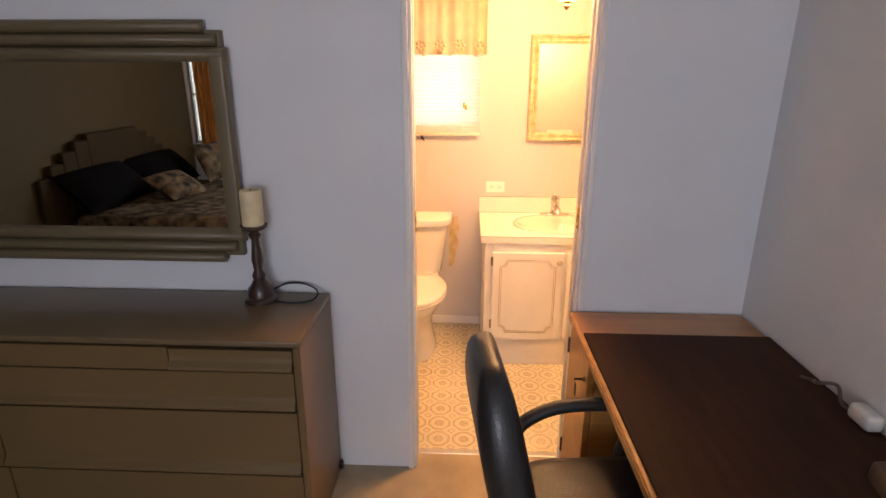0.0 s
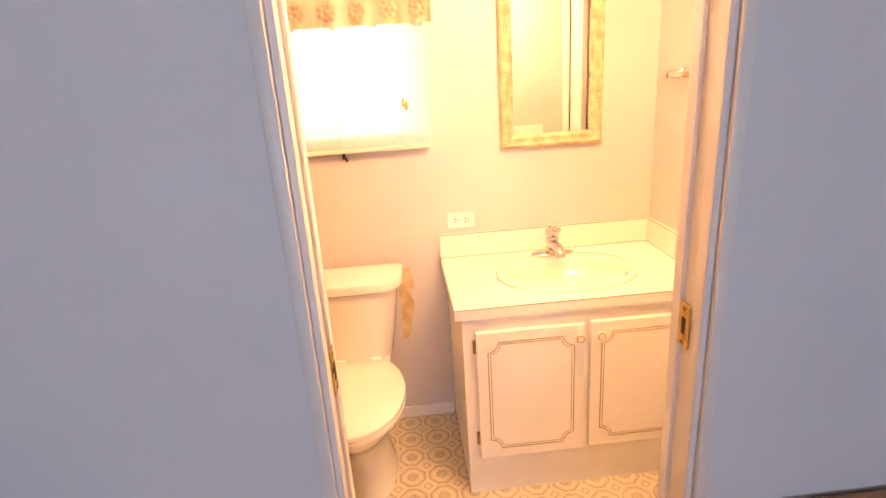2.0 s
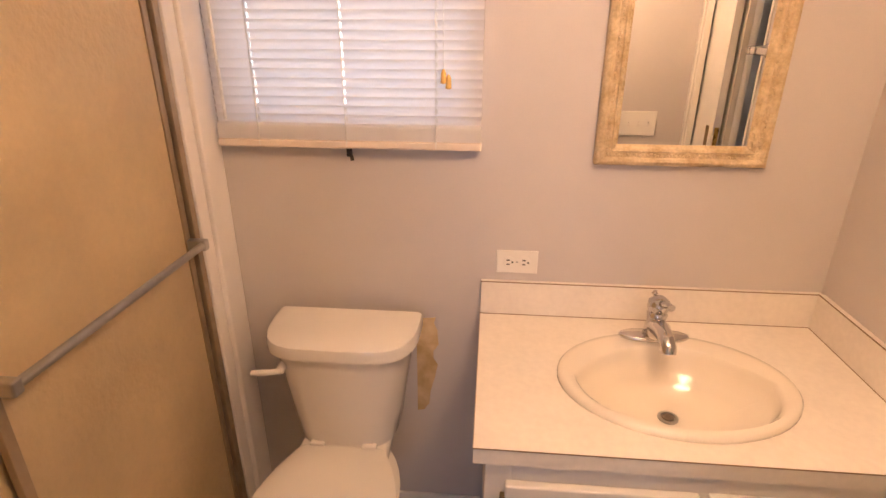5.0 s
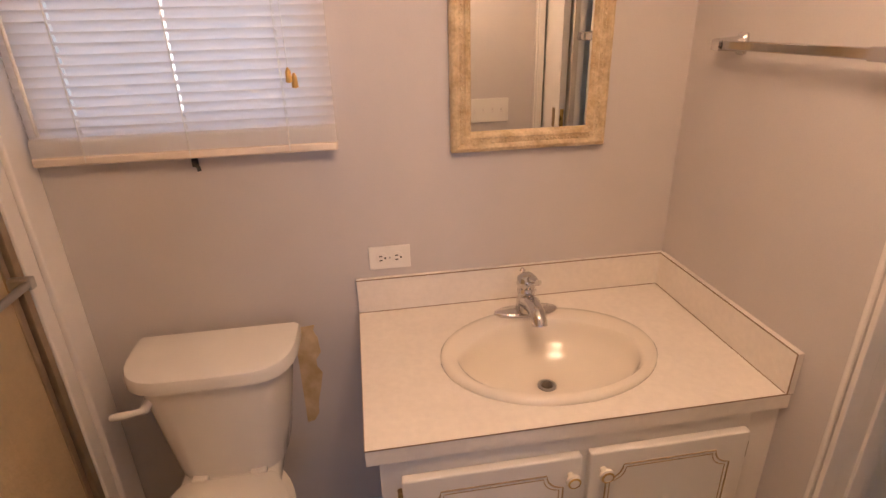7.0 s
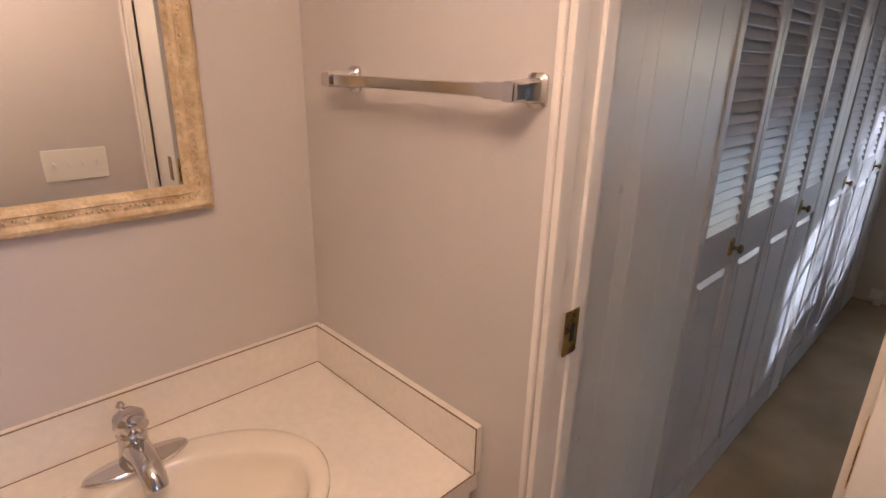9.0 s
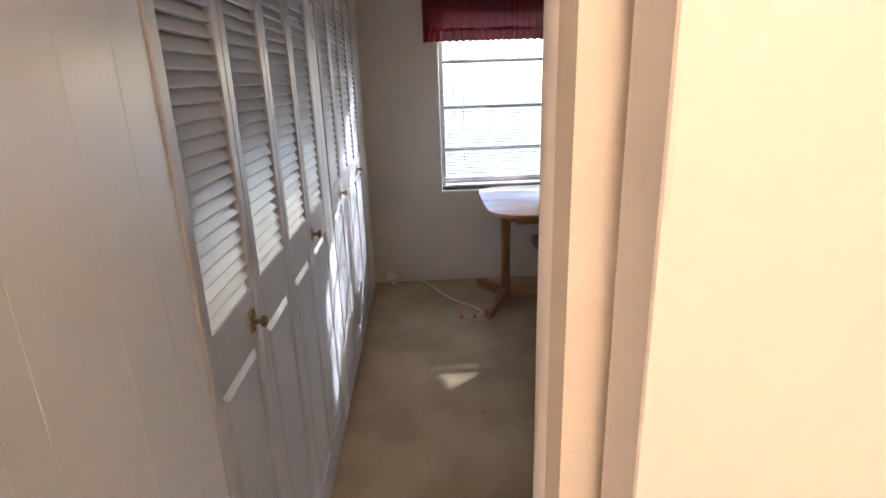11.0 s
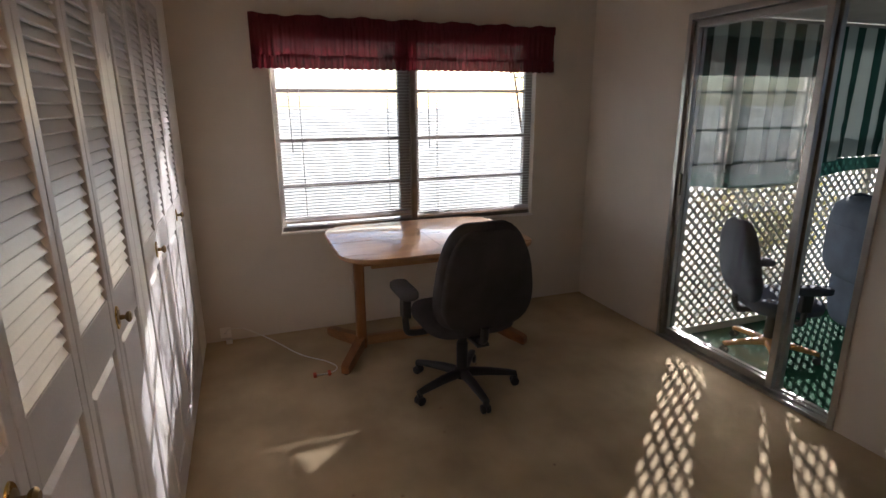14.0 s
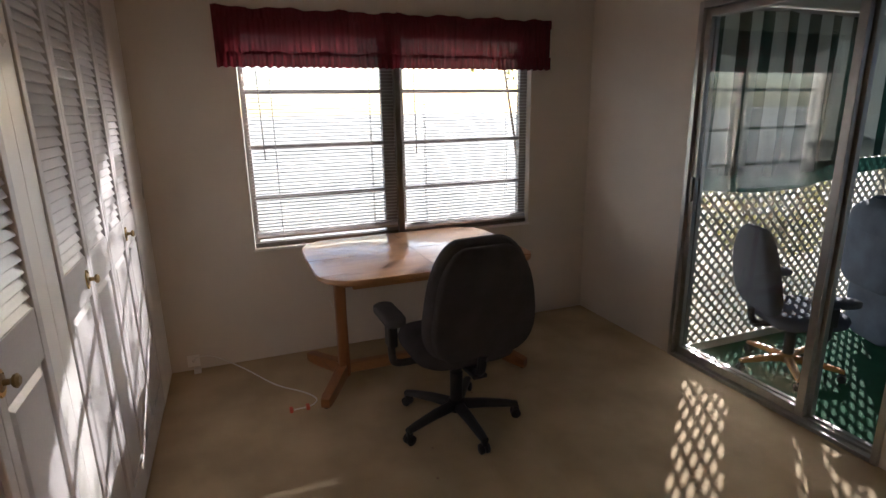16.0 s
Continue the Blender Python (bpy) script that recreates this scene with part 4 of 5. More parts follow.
part("pedestal", loft(bmesh.new(), [egg(0.25, -0.56, -0.10, 0.0, k=0), egg(0.24, -0.55, -0.11, 0.03, k=0), egg(0.19, -0.50, -0.13, 0.12, k=0), egg(0.20, -0.52, -0.12, 0.20), egg(0.29, -0.62, -0.11, 0.30), egg(0.355, -0.69, -0.10, 0.365), egg(0.365, -0.70, -0.10, 0.392)]), "toilet", wc, smooth=40)
def lid_ring(k, z, dy=0.0):
    """Outline of the seat: a long round front, straight tapering sides and a narrow back."""
    pts = [(-0.19 * math.cos(math.pi * i / 20), -0.43 - 0.28 * math.sin(math.pi * i / 20)) for i in range(21)]
    side = [(0.19 - 0.068 * (i / 7) ** 1.7, -0.43 + 0.215 * i / 7) for i in range(1, 8)]
    pts += side + [(0.108, -0.208), (-0.108, -0.208)] + [(-x, y) for x, y in side[::-1]]
    return [(x * k, -0.45 + (y + 0.45) * k + dy, z) for x, y in pts]


part("seat", loft(bmesh.new(), [lid_ring(0.97, 0.393), lid_ring(1.0, 0.399), lid_ring(1.0, 0.408), lid_ring(0.97, 0.412)]), "toilet", wc, smooth=40)
part("seat_lid", loft(bmesh.new(), [lid_ring(0.97, 0.4135), lid_ring(1.0, 0.419), lid_ring(0.995, 0.430), lid_ring(0.93, 0.438), lid_ring(0.6, 0.441)]), "toilet", wc, smooth=40)
part("shelf", B(-0.13, 0.13, -0.235, -0.03, 0.385, 0.426, 0.012, 3), "toilet", wc, smooth=50)
for x in (-0.075, 0.075):
    part("seat_hinge", B(x - 0.022, x + 0.022, -0.222, -0.192, 0.426, 0.444, 0.006, 3), "toilet", wc, smooth=50)

# ---- shower enclosure ----
SHX = -1.655
setting("trim_shower", B(SHX, SHX + 0.018, -0.10, -0.001, 0.0, 2.1, 0.005), "trim")
setting("trim_shower_edge", B(SHX - 0.01, SHX + 0.006, -0.15, -0.101, 0.0, 2.1, 0.004), "trim")
setting("shower_kerb", B(SHX - 0.10, SHX + 0.02, BS, -0.001, 0.0, 0.11, 0.01), "shower_wall")
setting("shower_kerb_strip", B(SHX - 0.02, SHX + 0.026, BS + 0.01, -0.152, 0.111, 0.135, 0.006), "amber_sill")
setting("shower_back", B(-2.39, -1.67, -0.006, -0.001, 0.0, CEIL), "shower_wall")
shd = thing("shower_door", (SHX - 0.02, 0, 0), "sliding shower door of amber obscure glass in bronze aluminium", "shower door")
part("wall_channel", B(-0.015, 0.022, -0.178, -0.155, 0.136, 1.95, 0.002), "bronze", shd)
part("header", B(-0.03, 0.03, BS + 0.005, -0.155, 1.95, 2.0, 0.003), "bronze", shd)
part("bottom_track", B(-0.03, 0.024, BS + 0.005, -0.18, 0.136, 0.16, 0.003), "bronze", shd)
for k, (y0, y1, x) in enumerate(((-0.79, -0.185, 0.005), (BS + 0.02, -0.72, -0.018))):
    pn = part("panel", B(x - 0.003, x + 0.003, y0 + 0.02, y1 - 0.02, 0.18, 1.93), "shower_glass", shd, "amber pebbled glass panel")
    for a0, a1, c0, c1 in ((y0, y0 + 0.02, 0.165, 1.945), (y1 - 0.02, y1, 0.165, 1.945), (y0 + 0.02, y1 - 0.02, 0.165, 0.185), (y0 + 0.02, y1 - 0.02, 1.92, 1.945)):
        part("stile" if c1 - c0 > 1 else "rail", B(x - 0.008, x + 0.008, a0, a1, c0, c1, 0.002), "bronze", pn)
    if k == 0:
        part("towel_rail", tube(bmesh.new(), [(x + 0.045, y0 + 0.01, 1.038), (x + 0.045, y1 - 0.01, 1.038)], 0.009, 12), "alu", pn, "aluminium towel rail")
        for y in (y0 + 0.01, y1 - 0.01):
            part("rail_bracket", B(x + 0.006, x + 0.055, y - 0.011, y + 0.011, 1.024, 1.052, 0.004), "alu", pn)

# ---- ceiling lamp of the bathroom ----
cl_ = thing("ceiling_light", (-0.62, -0.98, CEIL), "warm lit frosted bowl lamp on a metal canopy with a finial", "ceiling lamp")
part("canopy", lathe(bmesh.new(), [(0.075, 0.0), (0.075, -0.010), (0.060, -0.020), (0.020, -0.026)], n=28), "brass_old", cl_, "round metal canopy", smooth=40)
part("stem", tube(bmesh.new(), [(0, 0, -0.02), (0, 0, -0.487)], 0.006, 10), "brass_old", cl_)
part("bowl", lathe(bmesh.new(), [(0.168, -0.340), (0.172, -0.347), (0.166, -0.375), (0.148, -0.410), (0.115, -0.440), (0.070, -0.461), (0.022, -0.471)], n=32), "lamp_glow", cl_, "lit frosted glass bowl", smooth=60)
part("finial", lathe(bmesh.new(), [(0.020, -0.472), (0.022, -0.477), (0.010, -0.483), (0.014, -0.493), (0.006, -0.505), (0.002, -0.508)], n=16), "brass_old", cl_, "turned metal finial", smooth=50)

# ---- closet doors ----
LOUV = None


def bifold_panel(parent, x0, x1, knob):
    """One panel: louvres above, a raised field below, a knob on the lock rail."""
    global LOUV
    y0, y1 = CY - 0.006, CY + 0.024
    p = part("door_panel", B(x0 + 0.001, x0 + 0.036, y0, y1, 0.02, 2.03, 0.003), "closet_dimmed", parent)
    part("stile", B(x1 - 0.036, x1 - 0.001, y0, y1, 0.02, 2.03, 0.003), "closet_dimmed", p)
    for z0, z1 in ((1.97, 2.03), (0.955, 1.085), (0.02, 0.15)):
        part("rail", B(x0 + 0.036, x1 - 0.036, y0 + 0.001, y1 - 0.001, z0, z1, 0.002), "closet_dimmed", p)
    part("field", B(x0 + 0.036, x1 - 0.036, y0 + 0.011, y1 - 0.008, 0.15, 0.955), "closet_dimmed", p)
    part("raised_field", loft(bmesh.new(), [[(x0 + i, y, 0.15 + j), (x1 - i, y, 0.15 + j), (x1 - i, y, 0.955 - j), (x0 + i, y, 0.955 - j)] for i, j, y in ((0.05, 0.014, y0 + 0.0112), (0.066, 0.03, y0 + 0.003), (0.068, 0.032, y0 + 0.003))]), "closet_dimmed", p)
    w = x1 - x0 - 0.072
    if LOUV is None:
        LOUV = mesh_of(B(-w / 2, w / 2, -0.0042, 0.0042, -0.021, 0.021, 0.0014, seg=1), "louvre", "closet_dimmed")
    n = 30
    for i in range(n):
        s = new("louvre", LOUV)
        s.parent = p
        s.matrix_basis = pose((x0 + x1) / 2, (y0 + y1) / 2 + 0.001, 1.085 + (i + 0.5) * (1.97 - 1.085) / n, -25, 0, 0)
    if knob is not None:
        k = part("knob", lathe(bmesh.new(), [(0.020, 0.0), (0.019, -0.004), (0.007, -0.006), (0.006, -0.018), (0.013, -0.023), (0.0155, -0.029), (0.009, -0.034)], (knob, y0, 1.014), 18, 'y'), "brass_old", p, "tarnished brass knob")
        part("rose", loft(bmesh.new(), [[(knob + a * s, y0 - d, 1.014 + c * s * 1.5) for a, c in rounded(0.042, 0.042, 0.02, 5)] for s, d in ((1.0, 0.0), (0.95, 0.003))]), "brass", k)


for i, (xs, knobs) in enumerate((((0.780, 1.096, 1.412, 1.728, 2.044), {0: 1.03, 3: 1.752}), ((2.235, 2.551, 2.867, 3.183, 3.499), {0: 2.485, 3: 3.207}))):
    cl = thing("bifold_closet_door", (0, 0, 0), "white bifold closet door with louvred upper panels and brass knobs", "closet door", "louvred closet doors")
    for j in range(4):
        bifold_panel(cl, xs[j], xs[j + 1], knobs.get(j))
setting("closet_floor_track", B(0.78, 3.50, CY + 0.002, CY + 0.03, 0.0, 0.012), "dark_slot")
pg = bmesh.new()
for x in (0.20, 0.34, 0.40, 0.56, 0.68, 2.14, 3.62, 3.78):
    box(pg, x - 0.0015, x + 0.0015, CY - 0.0005, CY + 0.001, 0.0, CEIL)
setting("trim_panel_grooves", pg, "trim")


# ---- room: table and chair ----
tab = thing("dining_table", (3.415, -2.005, 0), "honey oak trestle table with rounded corners under the window", "table")


def boat(w, d, r, bulge):
    pts = []
    for x, y in rounded(w, d, r, 6):
        pts.append((x * (1 + bulge * (1 - (2 * y / d) ** 2) * 0.5), y * (1 + bulge * (1 - (2 * x / w) ** 2) * 0.5)))
    dense = []
    for a, c in zip(pts, pts[1:] + pts[:1]):
        n = max(1, int(math.dist(a, c) / 0.06))
        for k in range(n):
            t = k / n
            dense.append((a[0] + (c[0] - a[0]) * t, a[1] + (c[1] - a[1]) * t))
    return [(x * (1 + bulge * (1 - min(1, (2 * y / d) ** 2))), y * (1 + bulge * (1 - min(1, (2 * x / w) ** 2)))) for x, y in dense]


part("tabletop", slab(bmesh.new(), boat(0.90, 1.17, 0.17, 0.02), 0.716, 0.744, 0.006), "oak", tab, smooth=40)
part("leaf_seam", B(-0.455, 0.455, -0.0012, 0.0012, 0.7438, 0.7446), "seam", tab, "dark joint between the table leaves")
PX = -0.03          # the line of the two posts under the top
for s in (-1, 1):
    y = s * 0.445
    part("post", loft(bmesh.new(), [[(PX + a * k, y + b * k, z) for a, b in rounded(0.075, 0.062, 0.018, 4)] for z, k in ((0.055, 1.0), (0.10, 1.08), (0.18, 1.0), (0.40, 0.94), (0.60, 1.0), (0.672, 1.08))]), "oak_z", tab, smooth=40)
    part("top_rail", B(-0.33, 0.30, y - 0.03, y + 0.03, 0.672, 0.7155, 0.006), "oak_x", tab)
    for ex, ey in ((-0.274, 0.600), (0.352, 0.590)):
        a, b = Vector((PX, y, 0)), Vector((ex, s * ey, 0))
        d = (b - a).normalized()
        side = Vector((-d.y, d.x, 0))
        rings = []
        for u, z0, z1, w in ((0.0, 0.055, 0.135, 0.058), (0.25, 0.045, 0.118, 0.056), (0.6, 0.022, 0.088, 0.054), (0.92, 0.008, 0.066, 0.052), (1.0, 0.008, 0.056, 0.046)):
            c = a + (b - a) * u
            rings.append([c + side * p + Vector((0, 0, (z0 + z1) / 2 + q * (z1 - z0))) for p, q in rounded(w, 1.0, 0.012, 3)])
        foot = part("foot", loft(bmesh.new(), rings), "oak_x", tab, smooth=40)
        g = a + (b - a) * 0.93
        part("glide", lathe(bmesh.new(), [(0.016, 0.0), (0.016, 0.012)], (g.x, g.y, 0), 12), "plastic_black", foot)
part("stretcher", B(PX - 0.026, PX + 0.026, -0.418, 0.418, 0.068, 0.128, 0.008), "oak", tab)
part("upper_stretcher", B(-0.262, -0.234, -0.414, 0.414, 0.632, 0.714, 0.006), "oak", tab)


def cushion(bm, w, h, d, z0, crown=0.5, n=10, m=18, taper=0.0, bend=0.0):
    """A padded panel standing in xz with its face to -y; narrower towards the top by taper."""
    rings = []
    for j in range(m + 1):
        v = 0.5 - 0.5 * math.cos(math.pi * j / m)
        e = max(0.0, 1 - abs(2 * v - 1) ** 2.8) ** 0.5
        ww = w * (1 - taper * v) * (0.42 + 0.58 * e)
        dd = d * (0.25 + 0.75 * e)
        y = bend * (v - 0.5) ** 2
        rings.append([(a, y + b, z0 + h * v) for a, b in rounded(ww, dd, dd * 0.46, 5)])
    return loft(bm, rings)


def office_chair(label, loc, turn, back_mat, seat_mat, base_mat, arms, group="", back_h=0.54, seat_z=0.45, back_w=0.52, base_flat=False, lean=8, arm_sides=(-1, 1)):
    """A swivel chair that faces +y before turning."""
    t = thing("office_chair", loc, label, "chair", group, turn)
    hub = part("hub", lathe(bmesh.new(), [(0.045, 0.065), (0.05, 0.08), (0.045, 0.115), (0.03, 0.125)], n=20), base_mat if base_flat else "plastic_black", t)
    for k in range(5):
        a = radians(-90 + 72 * k)
        c, s = math.cos(a), math.sin(a)
        rings = []
        for u, w, h, z in ((0.03, 0.055, 0.05, 0.092), (0.14, 0.05, 0.042, 0.09), (0.26, 0.042, 0.032, 0.078), (0.31, 0.036, 0.026, 0.070)):
            rings.append([(c * u - s * p, s * u + c * p, z + q) for p, q in rounded(w, h, min(w, h) * 0.4, 3)])
        arm = part("base_arm", loft(bmesh.new(), rings), base_mat, t, smooth=40)
        cs = part("caster", B(c * 0.30 - 0.014, c * 0.30 + 0.014, s * 0.30 - 0.014, s * 0.30 + 0.014, 0.04, 0.068, 0.005), "plastic_black", t)
        for q in (-1, 1):
            cx, cy = c * 0.30 - s * q * 0.014, s * 0.30 + c * q * 0.014
            wl = bmesh.new()
            lathe(wl, [(0.020, -0.010), (0.025, -0.007), (0.025, 0.007), (0.020, 0.010)], (0, 0, 0), 14, 'x')
            bmesh.ops.rotate(wl, verts=wl.verts, matrix=Matrix.Rotation(a + math.pi / 2, 3, 'Z'))
            bmesh.ops.translate(wl, verts=wl.verts, vec=(cx, cy, 0.0255))
            part("wheel", wl, "plastic_black", cs, smooth=40)
    part("gas_lift", lathe(bmesh.new(), [(0.032, 0.12), (0.032, 0.27), (0.026, 0.275), (0.026, seat_z - 0.07)], n=18), "plastic_black", t, smooth=40)
    part("mechanism", B(-0.075, 0.075, -0.13, 0.12, seat_z - 0.085, seat_z - 0.04, 0.01), "plastic_black", t)
    part("seat_lever", tube(bmesh.new(), [(0.07, 0.03, seat_z - 0.06), (0.24, 0.05, seat_z - 0.065)], 0.006, 8), "plastic_black", t)
    st = bmesh.new()
    rings = []
    for z, k in ((seat_z - 0.04, 0.86), (seat_z - 0.02, 0.97), (seat_z + 0.015, 1.0), (seat_z + 0.04, 0.96), (seat_z + 0.055, 0.80), (seat_z + 0.05, 0.4)):
        rings.append([(a * k, b * k + 0.01, z) for a, b in rounded(0.50, 0.47, 0.12, 6)])
    part("seat", loft(st, rings), seat_mat, t, smooth=60)
    bk = bmesh.new()
    cushion(bk, back_w, back_h, 0.10, 0.0, taper=0.26, bend=0.06)
    bmesh.ops.rotate(bk, verts=bk.verts, matrix=Matrix.Rotation(radians(lean), 3, 'X'))
    bmesh.ops.translate(bk, verts=bk.verts, vec=(0, -0.235, seat_z + 0.03))
    b = part("backrest", bk, back_mat, t, smooth=60)
    sh = bmesh.new()
    cushion(sh, back_w * 0.93, back_h * 0.93, 0.045, back_h * 0.03, taper=0.26, bend=0.06)
    bmesh.ops.translate(sh, verts=sh.verts, vec=(0, -0.058 if back_mat == "fabric_dark" else -0.022, 0))
    bmesh.ops.rotate(sh, verts=sh.verts, matrix=Matrix.Rotation(radians(lean), 3, 'X'))
    bmesh.ops.translate(sh, verts=sh.verts, vec=(0, -0.235, seat_z + 0.03))
    part("back_shell", sh, back_mat, b, smooth=60)
    part("back_bracket", B(-0.035, 0.035, -0.265, -0.10, seat_z - 0.075, seat_z - 0.055, 0.006), "plastic_black", t)
    part("back_bar", tube(bmesh.new(), bow([(0, -0.22, seat_z - 0.065), (0, -0.265, seat_z - 0.03), (0, -0.28, seat_z + 0.04)], 4), 0.022, 10), "plastic_black", t)
    for s in arm_sides:
        if arms == "t":
            a = part("armrest", tube(bmesh.new(), bow([(s * 0.18, 0.0, seat_z - 0.055), (s * 0.30, 0.0, seat_z - 0.05), (s * 0.325, 0.0, seat_z + 0.0), (s * 0.325, 0.0, seat_z + 0.17)], 6), 0.018, 10), "plastic_black", t)
            part("arm_sleeve", B(s * 0.325 - 0.022, s * 0.325 + 0.022, -0.035, 0.035, seat_z + 0.04, seat_z + 0.17, 0.008), "plastic_black", a)
            part("arm_pad", loft(bmesh.new(), [[(s * 0.325 + p * k, 0.02 + q * k, seat_z + z) for p, q in rounded(0.095, 0.27, 0.045, 5)] for z, k in ((0.165, 0.9), (0.175, 1.0), (0.20, 1.0), (0.212, 0.85))]), seat_mat, a, smooth=60)
        elif arms == "loop":
            part("armrest", tube(bmesh.new(), bow([(s * 0.20, 0.12, seat_z - 0.03), (s * 0.29, 0.15, seat_z + 0.02), (s * 0.30, 0.20, seat_z + 0.12), (s * 0.30, 0.16, seat_z + 0.172), (s * 0.30, -0.04, seat_z + 0.178), (s * 0.29, -0.16, seat_z + 0.135), (s * 0.27, -0.20, seat_z + 0.08)], 6), 0.021, 10), "plastic_black", t, smooth=60)
    return t


office_chair("dark grey fabric office chair pushed up to the table", (2.78, -2.005, 0), -88, "fabric_dark", "fabric_dark", "plastic_black", "t", back_h=0.545, back_w=0.585, seat_z=0.43, lean=4)

# cable and plug by the wall
outlet("wall_outlet", "white outlet low on the wall by the closet", (RX, -0.735, 0.06), -90, 0.07, 0.075, ((0, 0.0),))
cb = thing("white_cable", (0, 0, 0), "white cable with two red tips lying on the carpet", "cable")
part("cord", tube(bmesh.new(), bow([(RX - 0.012, -0.735, 0.055), (3.86, -0.76, 0.10), (3.80, -0.86, 0.115), (3.66, -1.02, 0.07), (3.50, -1.18, 0.012), (3.36, -1.32, 0.006), (3.26, -1.375, 0.006), (3.20, -1.34, 0.006), (3.19, -1.25, 0.006)], 8), 0.004, 8), "white_cable", cb)
for x, y in ((3.185, -1.235), (3.185, -1.32)):
    part("tip", B(x - 0.018, x + 0.018, y - 0.009, y + 0.009, 0.0, 0.022, 0.004), "red_tip", cb, "red plug tip")
part("adapter", B(3.845, 3.885, -0.775, -0.735, 0.0, 0.03, 0.005), "white_cable", cb)
tag = thing("hanging_cord_end", (3.345, -1.518, 0), "short white cord end hanging from the table", "cord")
part("cord", tube(bmesh.new(), [(0, 0.02, 0.53), (0.004, 0.0, 0.47)], 0.004, 6), "white_cable", tag)
rc = random.Random(8)
for i in range(7):
    x, y = rc.uniform(1.9, 3.0), rc.uniform(-2.5, -1.0)
    bm = bmesh.new()
    lathe(bm, [(0.006, 0.0), (0.008, 0.002), (0.003, 0.004)], (x, y, 0), 6)
    alone("carpet_crumb", bm, "seam", "tiny dark crumb on the beige carpet", "debris", "crumbs on the carpet")

# ---- sliding door ----
sd = tagged(new("door_sliding"), "aluminium sliding glass door, one panel slid open", kind="structure")
L0, L1, LT = 1.745, 2.965, 2.06
fr = bmesh.new()
box(fr, L1 - 0.03, L1, SY - 0.10, SY + 0.012, 0, LT, 0.003)
box(fr, L0, L0 + 0.03, SY - 0.10, SY + 0.012, 0, LT, 0.003)
box(fr, L0 + 0.03, L1 - 0.03, SY - 0.10, SY + 0.012, LT - 0.035, LT, 0.003)
box(fr, L0 + 0.03, L1 - 0.03, SY - 0.11, SY + 0.012, 0.0, 0.022, 0.003)
for y in (SY - 0.028, SY - 0.068):
    box(fr, L0 + 0.03, L1 - 0.03, y - 0.004, y + 0.004, 0.022, 0.034)
part("door_frame", fr, "alu", sd)
for k, (x0, x1, y) in enumerate(((2.10, 2.935, SY - 0.028), (2.085, 2.935, SY - 0.068))):
    pn = tagged(new("door_panel"), "")
    pn.parent = sd
    for nm, a0, a1, c0, c1 in (("stile", x0, x0 + 0.04, 0.036, LT - 0.04), ("stile", x1 - 0.036, x1, 0.036, LT - 0.04), ("rail", x0 + 0.04, x1 - 0.036, 0.036, 0.074), ("rail", x0 + 0.04, x1 - 0.036, LT - 0.08, LT - 0.04)):
        part(nm, B(a0, a1, y - 0.016, y + 0.016, c0, c1, 0.003), "alu", pn)
    g = part("pane", B(x0 + 0.036, x1 - 0.032, y - 0.003, y + 0.003, 0.07, LT - 0.076), "slider_glass", pn)
    g.visible_shadow = False
    if k == 0:
        part("latch", B(x1 - 0.035, x1 - 0.015, y + 0.016, y + 0.035, 0.98, 1.12, 0.004), "alu_dark", pn)

rod = thing("curtain_rod", (0, SY, 2.20), "white curtain traverse rod over the sliding door", "curtain rod")
part("track", B(1.45, 3.05, 0.045, 0.075, -0.014, 0.018, 0.004), "trim", rod)
for x in (1.50, 2.28, 3.01):
    part("bracket", B(x - 0.012, x + 0.012, 0.0, 0.046, -0.010, 0.014, 0.003), "trim", rod)
for x in (2.90, 2.95, 3.0):
    part("carrier", B(x - 0.006, x + 0.006, 0.052, 0.064, -0.030, -0.0145, 0.002), "plate", rod)

# ---- porch ----
PF = -0.20
setting("floor_porch", B(0.11, 3.30, -7.0, SY - 0.112, PF - 0.1, PF), "green_turf", "dark green outdoor carpet")
setting("porch_step", B(1.70, 3.0, SY - 0.115, SY - 0.111, PF, -0.005), "siding")
setting("porch_roof", B(0.0, 3.55, -7.2, SY - 0.112, 2.12, 2.18), "roof")
setting("porch_wall_south", B(0.11, 3.2, -7.05, -7.0, PF, 2.12), "siding")
LX = 3.25


def lattice(label, x, y0, y1, z0, z1, pitch, w):
    t = thing("lattice_screen", (x, 0, 0), label, "lattice")
    H = z1 - z0
    me = {}
    for layer, s in ((0, 1), (1, -1)):
        u = y0 - H
        while u < y1:
            a, b = u, u + H
            # strip from (a, z0) to (b, z1), clipped to the panel
            ca, cb = max(a, y0), min(b, y1)
            if cb - ca > 0.02:
                L = (cb - ca) * math.sqrt(2)
                key = round(L, 3)
                if key not in me:
                    me[key] = mesh_of(B(-0.003, 0.003, -L / 2, L / 2, -w / 2, w / 2), "slat", "lattice")
                cy = (ca + cb) / 2
                cz = z0 + (cy - u)
                if s < 0:
                    cz = z0 + z1 - cz
                sl = new("slat", me[key])
                sl.parent = t
                sl.matrix_basis = pose(0.0065 * layer, cy, cz, 45 * s, 0, 0)
            u += pitch * math.sqrt(2)
    for z in (z0, z1):
        part("rail", B(-0.02, 0.025, y0, y1, z - 0.03, z + 0.03, 0.003), "lattice", t)
    for y in (y0, (y0 + y1) / 2 - 0.6, y1):
        part("post", B(0.016, 0.06, y - 0.03, y + 0.03, PF, 2.12, 0.003), "lattice", t)
    return t


